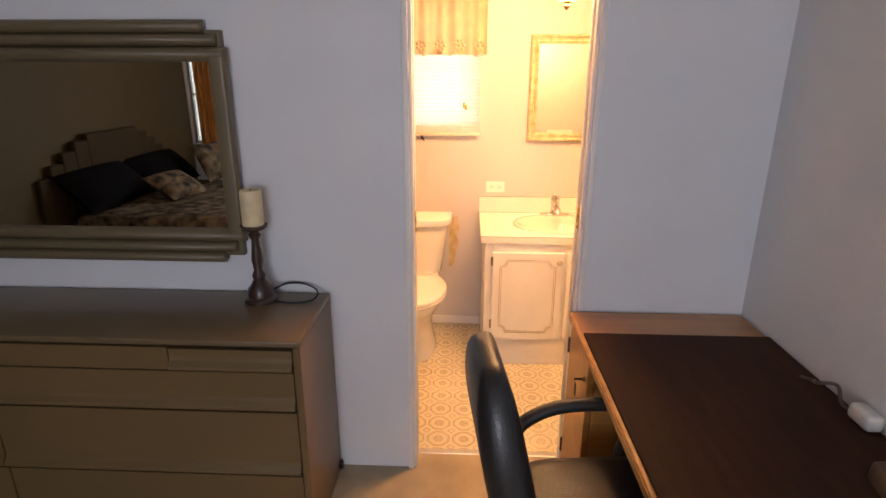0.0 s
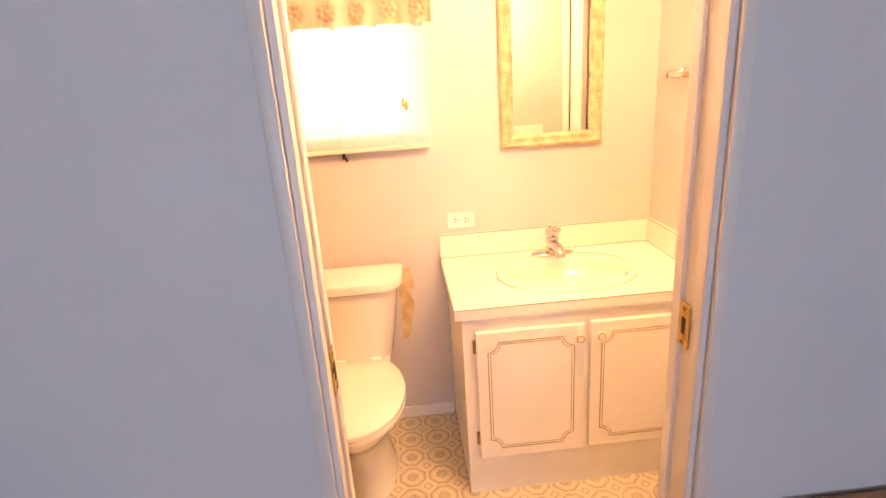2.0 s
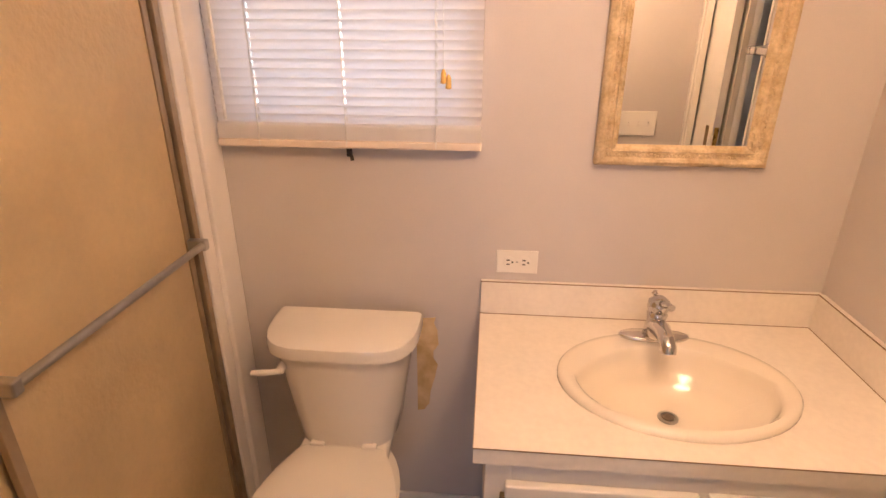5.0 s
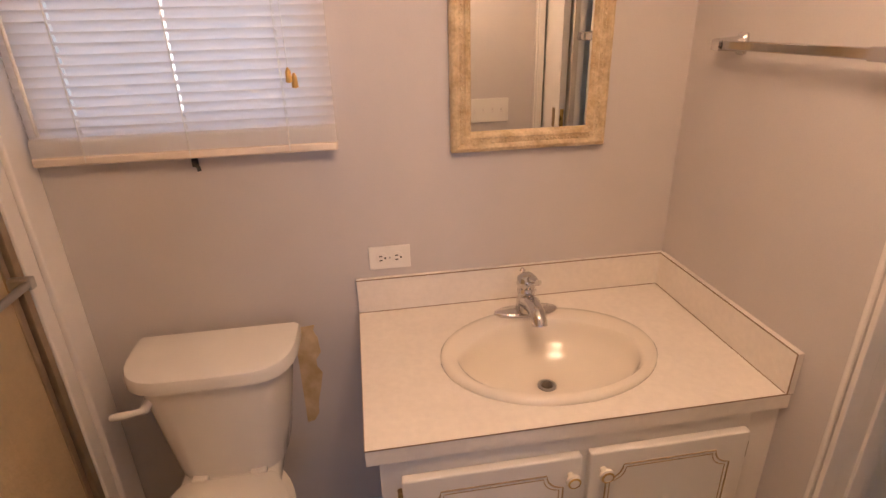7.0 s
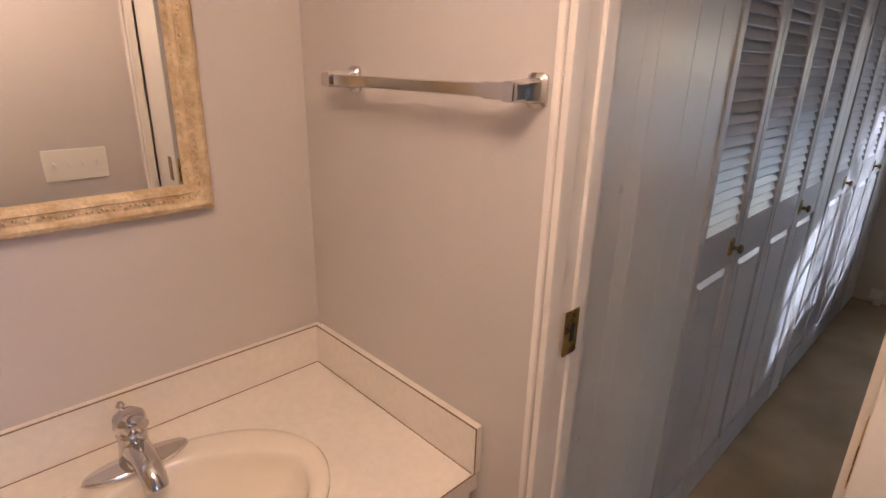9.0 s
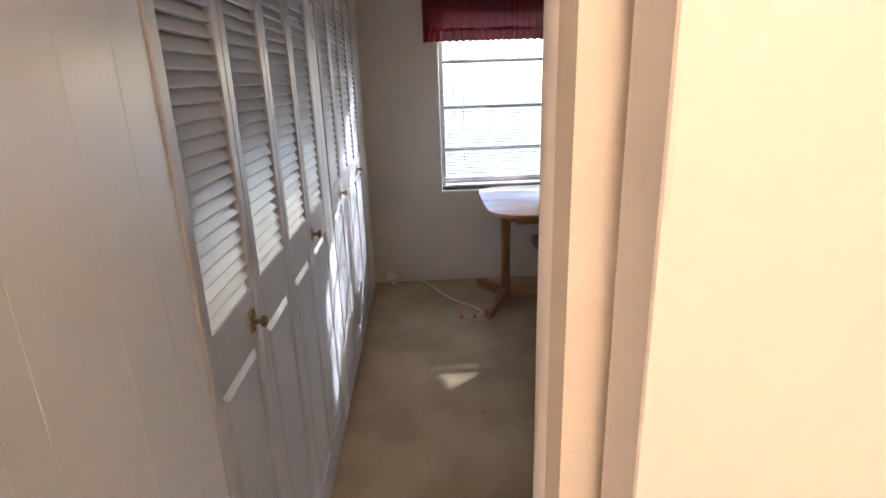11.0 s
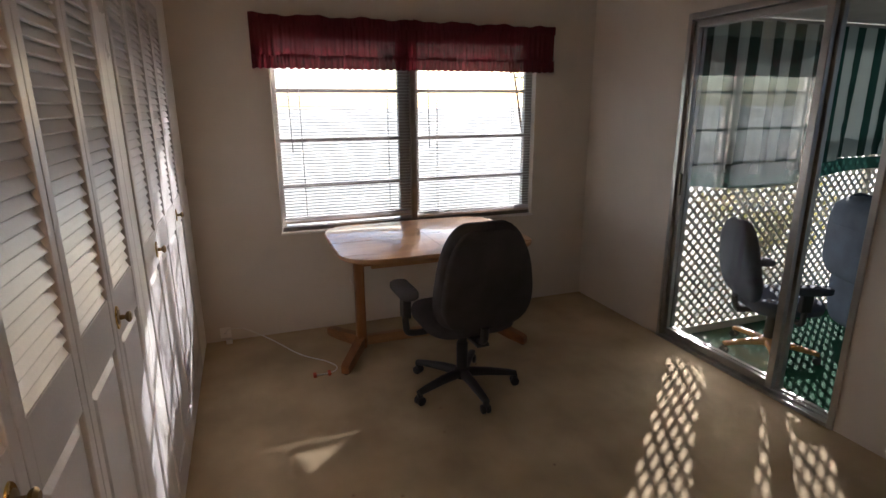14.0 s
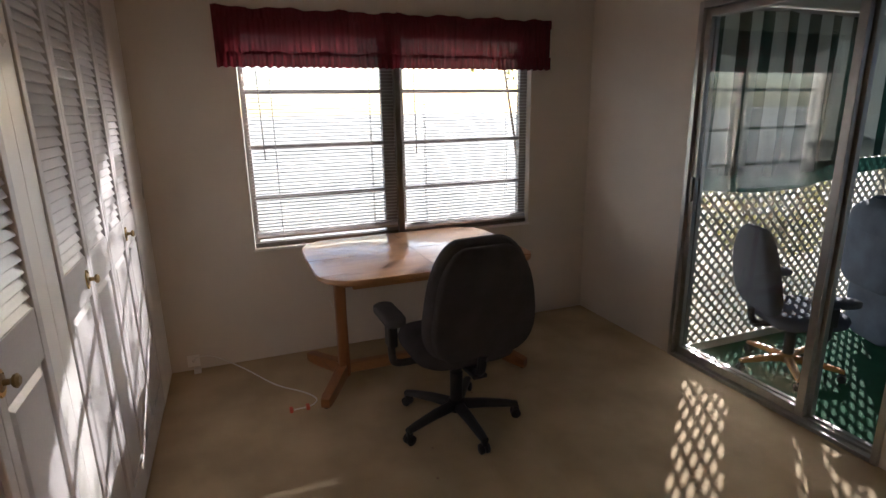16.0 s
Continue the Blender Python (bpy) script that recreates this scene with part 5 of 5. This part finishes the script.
lattice("weathered cream diagonal lattice screen of a porch", LX, -6.95, SY - 0.12, PF + 0.03, 1.25, 0.057, 0.022)
aw = thing("awning_curtain", (LX - 0.05, 0, 0), "green and white striped awning cloth hung inside the lattice", "awning")


def hanging(bm, y0, y1, z1, low, amp, n=120, m=16):
    rows = []
    for j in range(m + 1):
        v = j / m
        row = []
        for i in range(n + 1):
            y = y0 + (y1 - y0) * i / n
            lo = low(y)
            z = lo + (z1 - lo) * v
            x = amp * (1 - v * 0.7) * (math.sin(y * 17) + 0.5 * math.sin(y * 31 + 1))
            y += 0.014 * (1 - v) * math.sin(z * 23 + y * 9) + 0.006 * math.sin(z * 61 + y * 20)
            row.append(bm.verts.new((x, y, z)))
        rows.append(row)
    for a, c in zip(rows, rows[1:]):
        for i in range(n):
            bm.faces.new((a[i], a[i + 1], c[i + 1], c[i]))
    return bm


def sag(y):
    return 1.07 + 0.03 * math.sin(y * 3.2 + 0.6) + 0.05 * max(0, -5.0 - y)


part("cloth", hanging(bmesh.new(), -6.9, SY - 0.14, 2.11, sag, 0.022), "awning", aw)
part("hem", hanging(bmesh.new(), -6.9, SY - 0.14, 1.12, lambda y: sag(y) - 0.11, 0.006, m=3), "awning_hem", aw, "plain dark green hem")
part("rod", tube(bmesh.new(), [(0, -6.9, 2.10), (0, SY - 0.14, 2.10)], 0.012, 8), "alu", aw)

office_chair("grey-blue fabric desk chair with an orange wooden base", (2.78, -4.385, PF), 158, "fabric_blue", "fabric_blue", "orange_wood", "t", back_h=0.56, seat_z=0.40, back_w=0.52, base_flat=True, lean=10)

rec = thing("recliner", (2.62, -5.54, PF), "dark blue upholstered recliner on the green porch carpet", "armchair", turn=155)
part("base", B(-0.27, 0.27, -0.26, 0.30, 0.02, 0.26, 0.05, 3), "recliner", rec, smooth=50)
part("seat", B(-0.28, 0.28, -0.26, 0.38, 0.25, 0.43, 0.07, 4), "recliner", rec, smooth=50)
for s in (-1, 1):
    part("arm", B(s * 0.31 - 0.065, s * 0.31 + 0.065, -0.24, 0.36, 0.05, 0.52, 0.06, 4), "recliner", rec, smooth=50)
for z0, h, d, w, dy in ((0.34, 0.36, 0.18, 0.58, 0.0), (0.62, 0.24, 0.21, 0.62, -0.05), (0.78, 0.29, 0.25, 0.64, -0.095)):
    bk = bmesh.new()
    cushion(bk, w, h, d, z0, taper=0.06)
    bmesh.ops.translate(bk, verts=bk.verts, vec=(0, -0.28 + dy, 0))
    part("back_cushion", bk, "recliner", rec, smooth=60)
for z0, h, d, w, y in ((0.08, 0.44, 0.10, 0.50, -0.36), (0.46, 0.58, 0.13, 0.64, -0.425)):
    bk = bmesh.new()
    cushion(bk, w, h, d, z0, taper=-0.16 if z0 < 0.2 else 0.04, bend=-0.10)
    bmesh.ops.translate(bk, verts=bk.verts, vec=(0, y, 0))
    part("back_panel", bk, "recliner", rec, smooth=60)
for x in (-0.18, 0.0, 0.18):
    part("back_welt", tube(bmesh.new(), bow([(x, -0.45, 1.02), (x * 1.02, -0.36, 1.075), (x, -0.24, 1.05)], 4), 0.014, 8), "recliner", rec)

# ---- bedroom: dresser ----
DX0, DX1, DY0, DY1, DZ = -3.22, -1.522, -1.865, -1.46, 0.81
drs = thing("dresser", (0, 0, 0), "long taupe lacquered dresser with lipped drawer fronts", "dresser")
part("top", B(DX0, DX1, DY0, DY1, DZ - 0.022, DZ, 0.006, 3), "taupe_top", drs, "polished taupe top", smooth=40)
part("side_panel", B(DX1 - 0.025, DX1 - 0.001, DY0 + 0.004, DY1 - 0.004, 0.0, DZ - 0.023, 0.003), "taupe", drs)
part("side_panel", B(DX0 + 0.001, DX0 + 0.025, DY0 + 0.004, DY1 - 0.004, 0.0, DZ - 0.023, 0.003), "taupe", drs)
part("back_panel", B(DX0 + 0.03, DX1 - 0.03, DY1 - 0.02, DY1 - 0.006, 0.02, DZ - 0.03), "taupe", drs)
part("plinth", B(DX0 + 0.026, DX1 - 0.026, DY0 + 0.04, DY0 + 0.06, 0.0, 0.07), "taupe", drs)
# near-black sheet behind the fronts, painted-in shade of the drawer gaps
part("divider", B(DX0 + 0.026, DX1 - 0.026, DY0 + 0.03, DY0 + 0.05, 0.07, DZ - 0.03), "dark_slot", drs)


def drawer(x0, x1, z0, z1):
    y = DY0 + 0.006
    d = part("drawer", loft(bmesh.new(), [[(x, y + dy, z) for dy, z in ((0.02, z0), (-0.012, z0 + 0.0), (-0.017, z0 + 0.006), (-0.015, z0 + 0.016), (-0.004, z0 + 0.03), (0.0, z0 + 0.045), (0.0, z1 - 0.004), (0.02, z1 - 0.004))] for x in (x0, x1)]), "taupe", drs)
    # dark strip that paints in the shade under the drawer lip
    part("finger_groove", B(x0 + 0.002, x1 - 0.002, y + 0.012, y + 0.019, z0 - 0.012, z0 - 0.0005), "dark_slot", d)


rows_z = (0.075, 0.312, 0.562, 0.700, DZ - 0.028)
for x0, x1 in ((DX0 + 0.03, -2.585), (-2.578, DX1 - 0.028)):
    drawer(x0, x1, rows_z[0], rows_z[1] - 0.012)
    drawer(x0, x1, rows_z[1], rows_z[2] - 0.012)
drawer(DX0 + 0.03, -2.585, rows_z[2], rows_z[4] - 0.004)
drawer(-2.578, DX1 - 0.028, rows_z[2], rows_z[3] - 0.002)
drawer(-1.945, DX1 - 0.028, rows_z[3] + 0.004, rows_z[4] - 0.004)
part("fascia", B(-2.578, -1.951, DY0 + 0.006, DY0 + 0.026, rows_z[3] - 0.001, rows_z[4] - 0.004, 0.001), "taupe", drs)
part("cable_clip", B(DX1 - 0.002, DX1 + 0.012, DY1 - 0.03, DY1 - 0.005, 0.02, 0.05, 0.003), "plastic_black", drs)

mr = thing("dresser_mirror", (-2.457, BB - 0.002, 0), "wide mirror in a stepped taupe lacquer frame", "mirror")
HW = 0.646
part("glass", B(-HW + 0.055, HW - 0.055, -0.034, -0.029, 1.066, 1.640), "mirror", mr)
part("back_board", B(-HW + 0.02, HW - 0.02, -0.028, 0.0, 0.96, 1.74), "frame_taupe", mr)


def rib(x0, x1, z0, z1, d):
    """A half-round rib along x."""
    n = 8
    rings = []
    for x in (x0, x0 + 0.008, x1 - 0.008, x1):
        k = 0.75 if x in (x0, x1) else 1.0
        rings.append([(x, -0.028, z0)] + [(x, -0.028 - d * k * math.sin(math.pi * i / n), (z0 + z1) / 2 - (z1 - z0) / 2 * math.cos(math.pi * i / n)) for i in range(1, n)] + [(x, -0.028, z1)])
    return loft(bmesh.new(), rings)


for i, (inset, z0, z1) in enumerate(((0.0, 1.640, 1.688), (0.030, 1.688, 1.729), (0.070, 1.729, 1.772))):
    part("frame_rib", rib(-HW + inset, HW - inset, z0, z1, 0.04 - 0.005 * i), "frame_taupe", mr, smooth=50)
for i, (inset, z0, z1) in enumerate(((0.0, 1.018, 1.066), (0.035, 0.976, 1.018), (0.085, 0.934, 0.976))):
    part("frame_rib", rib(-HW + inset, HW - inset, z0, z1, 0.04 - 0.005 * i), "frame_taupe", mr, smooth=50)
for s in (-1, 1):
    part("side_frame", loft(bmesh.new(), [[(s * (HW - 0.029) + a, -0.045 + b, z) for a, b in rounded(0.056, 0.04, 0.012, 4)] for z in (1.03, 1.68)]), "frame_taupe", mr, smooth=50)

ch = thing("candle_holder", (-1.756, -1.545, DZ), "turned dark wooden candlestick on the dresser", "candle holder")
part("stem", lathe(bmesh.new(), [(0.058, 0.0), (0.058, 0.012), (0.046, 0.022), (0.044, 0.05), (0.028, 0.07), (0.020, 0.085), (0.024, 0.10), (0.015, 0.12), (0.021, 0.16), (0.016, 0.20), (0.013, 0.232), (0.022, 0.252), (0.014, 0.262), (0.042, 0.277)], n=24), "dark_wood", ch, smooth=40)
part("dish", lathe(bmesh.new(), [(0.030, 0.272), (0.046, 0.280), (0.047, 0.288), (0.040, 0.288), (0.038, 0.283)], n=24), "dark_wood", ch, smooth=40)
cd = thing("pillar_candle", (-1.756, -1.545, DZ + 0.2885), "cream pillar candle on a dark candlestick", "candle")
part("wax", lathe(bmesh.new(), [(0.037, 0.0), (0.038, 0.004), (0.037, 0.118), (0.034, 0.124), (0.028, 0.120), (0.010, 0.117)], n=26), "wax", cd, smooth=40)
part("wick", tube(bmesh.new(), [(0, 0, 0.116), (0.001, 0.002, 0.128)], 0.0015, 6), "dark_slot", cd)
lc = thing("black_cord_loop", (-1.756, -1.545, DZ), "black cord looped on the dresser beside the candlestick", "cord")
part("cord", tube(bmesh.new(), bow([(0.035, 0.04, 0.03), (0.08, 0.075, 0.04), (0.145, 0.08, 0.035), (0.195, 0.05, 0.02), (0.19, 0.0, 0.006), (0.13, -0.03, 0.006), (0.062, -0.02, 0.006)], 8), 0.0035, 8), "black_cable", lc)

# ---- bedroom: desk ----
dk = thing("desk", (0, 0, 0), "honey wood desk with a dark writing surface", "desk")
part("desktop", B(-0.612, 0.026, -2.62, BB - 0.008, 0.722, 0.752, 0.008, 3), "desk_wood", dk, smooth=40)
part("writing_surface", B(-0.600, 0.022, -2.60, -1.655, 0.7525, 0.762, 0.002), "desk_dark", dk, "dark brown writing surface")
ped = part("pedestal", B(-0.585, -0.01, -1.79, BB - 0.03, 0.0, 0.721, 0.003), "desk_wood", dk)
part("pedestal_door", B(-0.606, -0.586, -1.785, BB - 0.035, 0.03, 0.715, 0.003), "desk_wood", ped)
for z in (0.62, 0.17):
    part("hinge", B(-0.611, -0.588, BB - 0.035, BB - 0.022, z - 0.03, z + 0.03, 0.002), "iron", ped, "black hinge")
lk = part("lock", lathe(bmesh.new(), [(0.009, -0.606), (0.009, -0.612), (0.005, -0.613)], (0, -1.745, 0.635), 12, 'x'), "brass_old", ped)
part("key", B(-0.640, -0.612, -1.747, -1.743, 0.631, 0.639, 0.001), "iron", lk, "small dark key in the lock")
part("key_tag", B(-0.637, -0.633, -1.757, -1.735, 0.575, 0.622, 0.002), "iron", lk)
part("back_panel", B(-0.045, -0.025, -2.58, -1.80, 0.25, 0.721), "desk_wood", dk)
part("end_panel", B(-0.585, -0.01, -2.60, -2.575, 0.0, 0.721, 0.003), "desk_wood", dk)
part("edge_strip", B(-0.6145, -0.6125, -2.61, BB - 0.02, 0.726, 0.748), "desk_wood", dk)

ph = thing("desk_phone", (-0.06, -2.44, 0.762), "dark corded telephone with a white handset on the desk", "telephone", turn=-12)
part("base", loft(bmesh.new(), [[(a, b, z if b < 0 else z * 1.0) for a, b in rounded(0.17 * k, 0.21 * k, 0.02, 3)] for z, k in ((0.0, 1.0), (0.035, 0.98), (0.045, 0.90))]), "phone_dark", ph, smooth=40)
hs = part("handset", B(0.028, 0.072, -0.095, 0.095, 0.06, 0.078, 0.008, 3), "phone_white", ph, "white handset", smooth=50)
for y in (-0.075, 0.075):
    part("earpiece", lathe(bmesh.new(), [(0.028, 0.044), (0.030, 0.052), (0.026, 0.074)], (0.05, y, 0), 16), "phone_white", hs, smooth=40)
for i in range(12):
    x, y = -0.06 + 0.024 * (i % 3), -0.05 + 0.03 * (i // 3)
    part("key", B(x - 0.008, x + 0.008, y - 0.008, y + 0.008, 0.045, 0.050, 0.002), "plastic_black", ph)
wb_ = thing("white_box", (0.0, -2.14, 0.762), "small rounded white plastic box against the wall", "box")
part("shell", B(-0.022, 0.024, -0.04, 0.04, 0.0, 0.045, 0.014, 4), "phone_white", wb_, smooth=50)
dc = thing("desk_cable", (0, -0.09, 0), "tangled brown cable lying along the back of the desk", "cable")
part("cord", tube(bmesh.new(), bow([(-0.03, -1.83, 0.768), (-0.01, -1.86, 0.772), (-0.03, -1.90, 0.79), (0.005, -1.93, 0.80), (-0.01, -1.98, 0.775), (0.01, -2.02, 0.768), (0.0, -2.06, 0.768), (0.0, -2.085, 0.770)], 8), 0.005, 8), "phone_dark", dc)

office_chair("black leather office chair with loop arms at the desk", (-0.635, -2.22, 0), -84, "leather", "leather", "plastic_black", "loop", back_h=0.52, seat_z=0.47, back_w=0.47, lean=12)

# ---- bedroom: bed ----
bed = thing("bed", (WX, -4.25, 0), "bed with a stepped headboard and patterned cover", "bed")
hb = bmesh.new()
for k, (w, z) in enumerate(((1.80, 0.86), (1.55, 0.95), (1.28, 1.03), (1.00, 1.10), (0.70, 1.15))):
    box(hb, 0.005 + 0.006 * k, 0.05 + 0.008 * k, -w / 2, w / 2, 0.25 if k == 0 else 0.5, z, 0.012, 3)
part("headboard", hb, "headboard", bed, "stepped brown headboard", smooth=40)
part("mattress", B(0.10, 2.08, -0.76, 0.76, 0.30, 0.53, 0.05, 4), "brocade", bed, smooth=50)
part("box_spring", B(0.10, 2.06, -0.75, 0.75, 0.10, 0.30, 0.02), "pillow_black", bed)
bc = bmesh.new()
loft(bc, [[(1.12 + a * k, b * k, z) for a, b in rounded(1.94, 1.64, 0.10, 5)] for z, k in ((0.12, 1.0), (0.45, 1.0), (0.55, 0.985), (0.575, 0.95), (0.58, 0.8))])
part("bed_cover", bc, "brocade", bed, "black and cream leaf-patterned cover", smooth=50)
for x in (0.2, 2.0):
    for y in (-0.65, 0.65):
        part("leg", B(x - 0.03, x + 0.03, y - 0.03, y + 0.03, 0.0, 0.10), "dark_wood", bed)


def pillow(label, loc, w, h, d, lean, turn, material):
    t = thing("pillow", loc, label, "pillow", "pillows on the bed", turn)
    bm = bmesh.new()
    n = 12
    for s in (-1, 1):
        g = []
        for j in range(n + 1):
            row = []
            for i in range(n + 1):
                u, v = 2 * i / n - 1, 2 * j / n - 1
                k = ((1 - u * u) * (1 - v * v)) ** 0.4
                row.append(bm.verts.new((u * w / 2 * (1 - 0.08 * (1 - v * v)), s * d / 2 * k, h / 2 + v * h / 2 * (1 - 0.08 * (1 - u * u)))))
            g.append(row)
        for a, c in zip(g, g[1:]):
            for i in range(n):
                bm.faces.new((a[i], a[i + 1], c[i + 1], c[i]))
    bmesh.ops.remove_doubles(bm, verts=bm.verts, dist=0.0005)
    bmesh.ops.rotate(bm, verts=bm.verts, matrix=Matrix.Rotation(radians(lean), 3, 'X'))
    part("cover", bm, material, t, smooth=60)


pillow("plump black pillow leaning on the headboard", (WX + 0.36, -3.86, 0.60), 0.85, 0.42, 0.24, 48, -90, "pillow_black")
pillow("plump black pillow leaning on the headboard", (WX + 0.36, -4.70, 0.60), 0.85, 0.42, 0.24, 48, -90, "pillow_black")
pillow("small patterned cushion in black and cream", (WX + 0.75, -4.15, 0.60), 0.42, 0.36, 0.17, 62, -75, "brocade")
pillow("small patterned cushion in black and cream", (WX + 0.70, -4.95, 0.60), 0.42, 0.42, 0.16, 30, -70, "brocade")
dp = thing("window_drape", (-4.05, SB + 0.06, 0), "rust-orange drape drawn across a window", "curtain")
part("cloth", ruffle(bmesh.new(), 0.03, 0.80, 0.70, 1.98, 0.0, 60, 0.02, n=90), "drape", dp)
part("rod", tube(bmesh.new(), [(-0.1, 0.0, 1.99), (0.9, 0.0, 1.99)], 0.010, 8), "dark_wood", dp)

# ---- outside ----
gm = bmesh.new()
bmesh.ops.create_grid(gm, x_segments=40, y_segments=40, size=400)
for v in gm.verts:
    v.co.z = -0.75
setting("ground", gm, "grass", "pale sandy ground with dry grass")


def house(name, label, x0, x1, y0, y1, z1, windows):
    t = thing(name, ((x0 + x1) / 2, (y0 + y1) / 2, -0.75), label, "house")
    w, d, h = (x1 - x0) / 2, (y1 - y0) / 2, z1 + 0.75
    part("wall", B(-w, w, -d, d, 0, h), "siding", t, "pale clapboard walls")
    part("roof", loft(bmesh.new(), [[(-w - 0.4, -d - 0.4, h), (w + 0.4, -d - 0.4, h), (w + 0.4, d + 0.4, h), (-w - 0.4, d + 0.4, h)], [(-w, -0.1, h + 0.7), (w, -0.1, h + 0.7), (w, 0.1, h + 0.7), (-w, 0.1, h + 0.7)]]), "roof", t)
    for axis, at, c in windows:
        if axis == 'x':
            q = part("window", B(at * w - 0.03, at * w + 0.03, c - 0.5, c + 0.5, 1.3, 2.3, 0.01), "trim", t)
            part("pane", B(at * w - 0.036, at * w + 0.036, c - 0.44, c + 0.44, 1.36, 2.24), "glass", q)
        else:
            q = part("window", B(c - 0.5, c + 0.5, at * d - 0.03, at * d + 0.03, 1.3, 2.3, 0.01), "trim", t)
            part("pane", B(c - 0.44, c + 0.44, at * d - 0.036, at * d + 0.036, 1.36, 2.24), "glass", q)
    return t


# unseen house added as a sunlit reflector for the bathroom window
house("added_house", "unseen pale house added to reflect sun at the bathroom window", -9.0, 5.0, 9.0, 13.0, 2.4, (('y', -1, -3.0), ('y', -1, 3.5)))
# unseen house added to block the low sun from the bedroom windows
house("added_house", "unseen pale house added to keep low sun out of the bedroom", -10.0, 2.5, -13.0, -8.2, 3.5, (('y', 1, -3.0), ('y', 1, 2.5)))


def shrub(label, loc, r, h, n, seed, low=0.15):
    t = thing("shrub", loc, label, "shrub")
    rr = random.Random(seed)
    bm = bmesh.new()
    for k in range(7):
        a = rr.uniform(0, 6.28)
        tube(bm, bow([(0, 0, 0), (0.3 * r * math.cos(a), 0.3 * r * math.sin(a), h * 0.4), (0.7 * r * math.cos(a), 0.7 * r * math.sin(a), h * rr.uniform(0.6, 0.95))], 3), [0.03] * 3 + [0.015] * 3 + [0.006], 6)
    part("stems", bm, "bark", t)
    vs, fs = [], []
    for _ in range(n):
        a, u, v = rr.uniform(0, 6.28), rr.random() ** 0.5, rr.random()
        p = Vector((r * u * math.cos(a) * (0.6 + 0.4 * math.sin(v * 3)), r * u * math.sin(a) * (0.6 + 0.4 * math.sin(v * 3)), h * (low + (1.05 - low) * v)))
        d = Vector((rr.gauss(0, 1), rr.gauss(0, 1), rr.gauss(0.3, 0.7))).normalized()
        s = d.orthogonal().normalized()
        L, w = rr.uniform(0.06, 0.14), rr.uniform(0.02, 0.04)
        i = len(vs)
        vs += [p, p + d * L * 0.5 + s * w, p + d * L, p + d * L * 0.5 - s * w]
        fs.append((i, i + 1, i + 2, i + 3))
    me = bpy.data.meshes.new("leaves")
    me.from_pydata([tuple(v) for v in vs], [], fs)
    me.materials.append(M["leaf"])
    lf = tagged(new("leaves", me), kind="stuff")
    lf.parent = t


shrub("tall sparse yellow-green shrub outside the window", (6.7, -4.7, -0.75), 1.15, 4.6, 470, 5, 0.57)
shrub("leafy shrub outside the porch lattice", (6.0, -8.2, -0.75), 0.9, 1.3, 1200, 6)
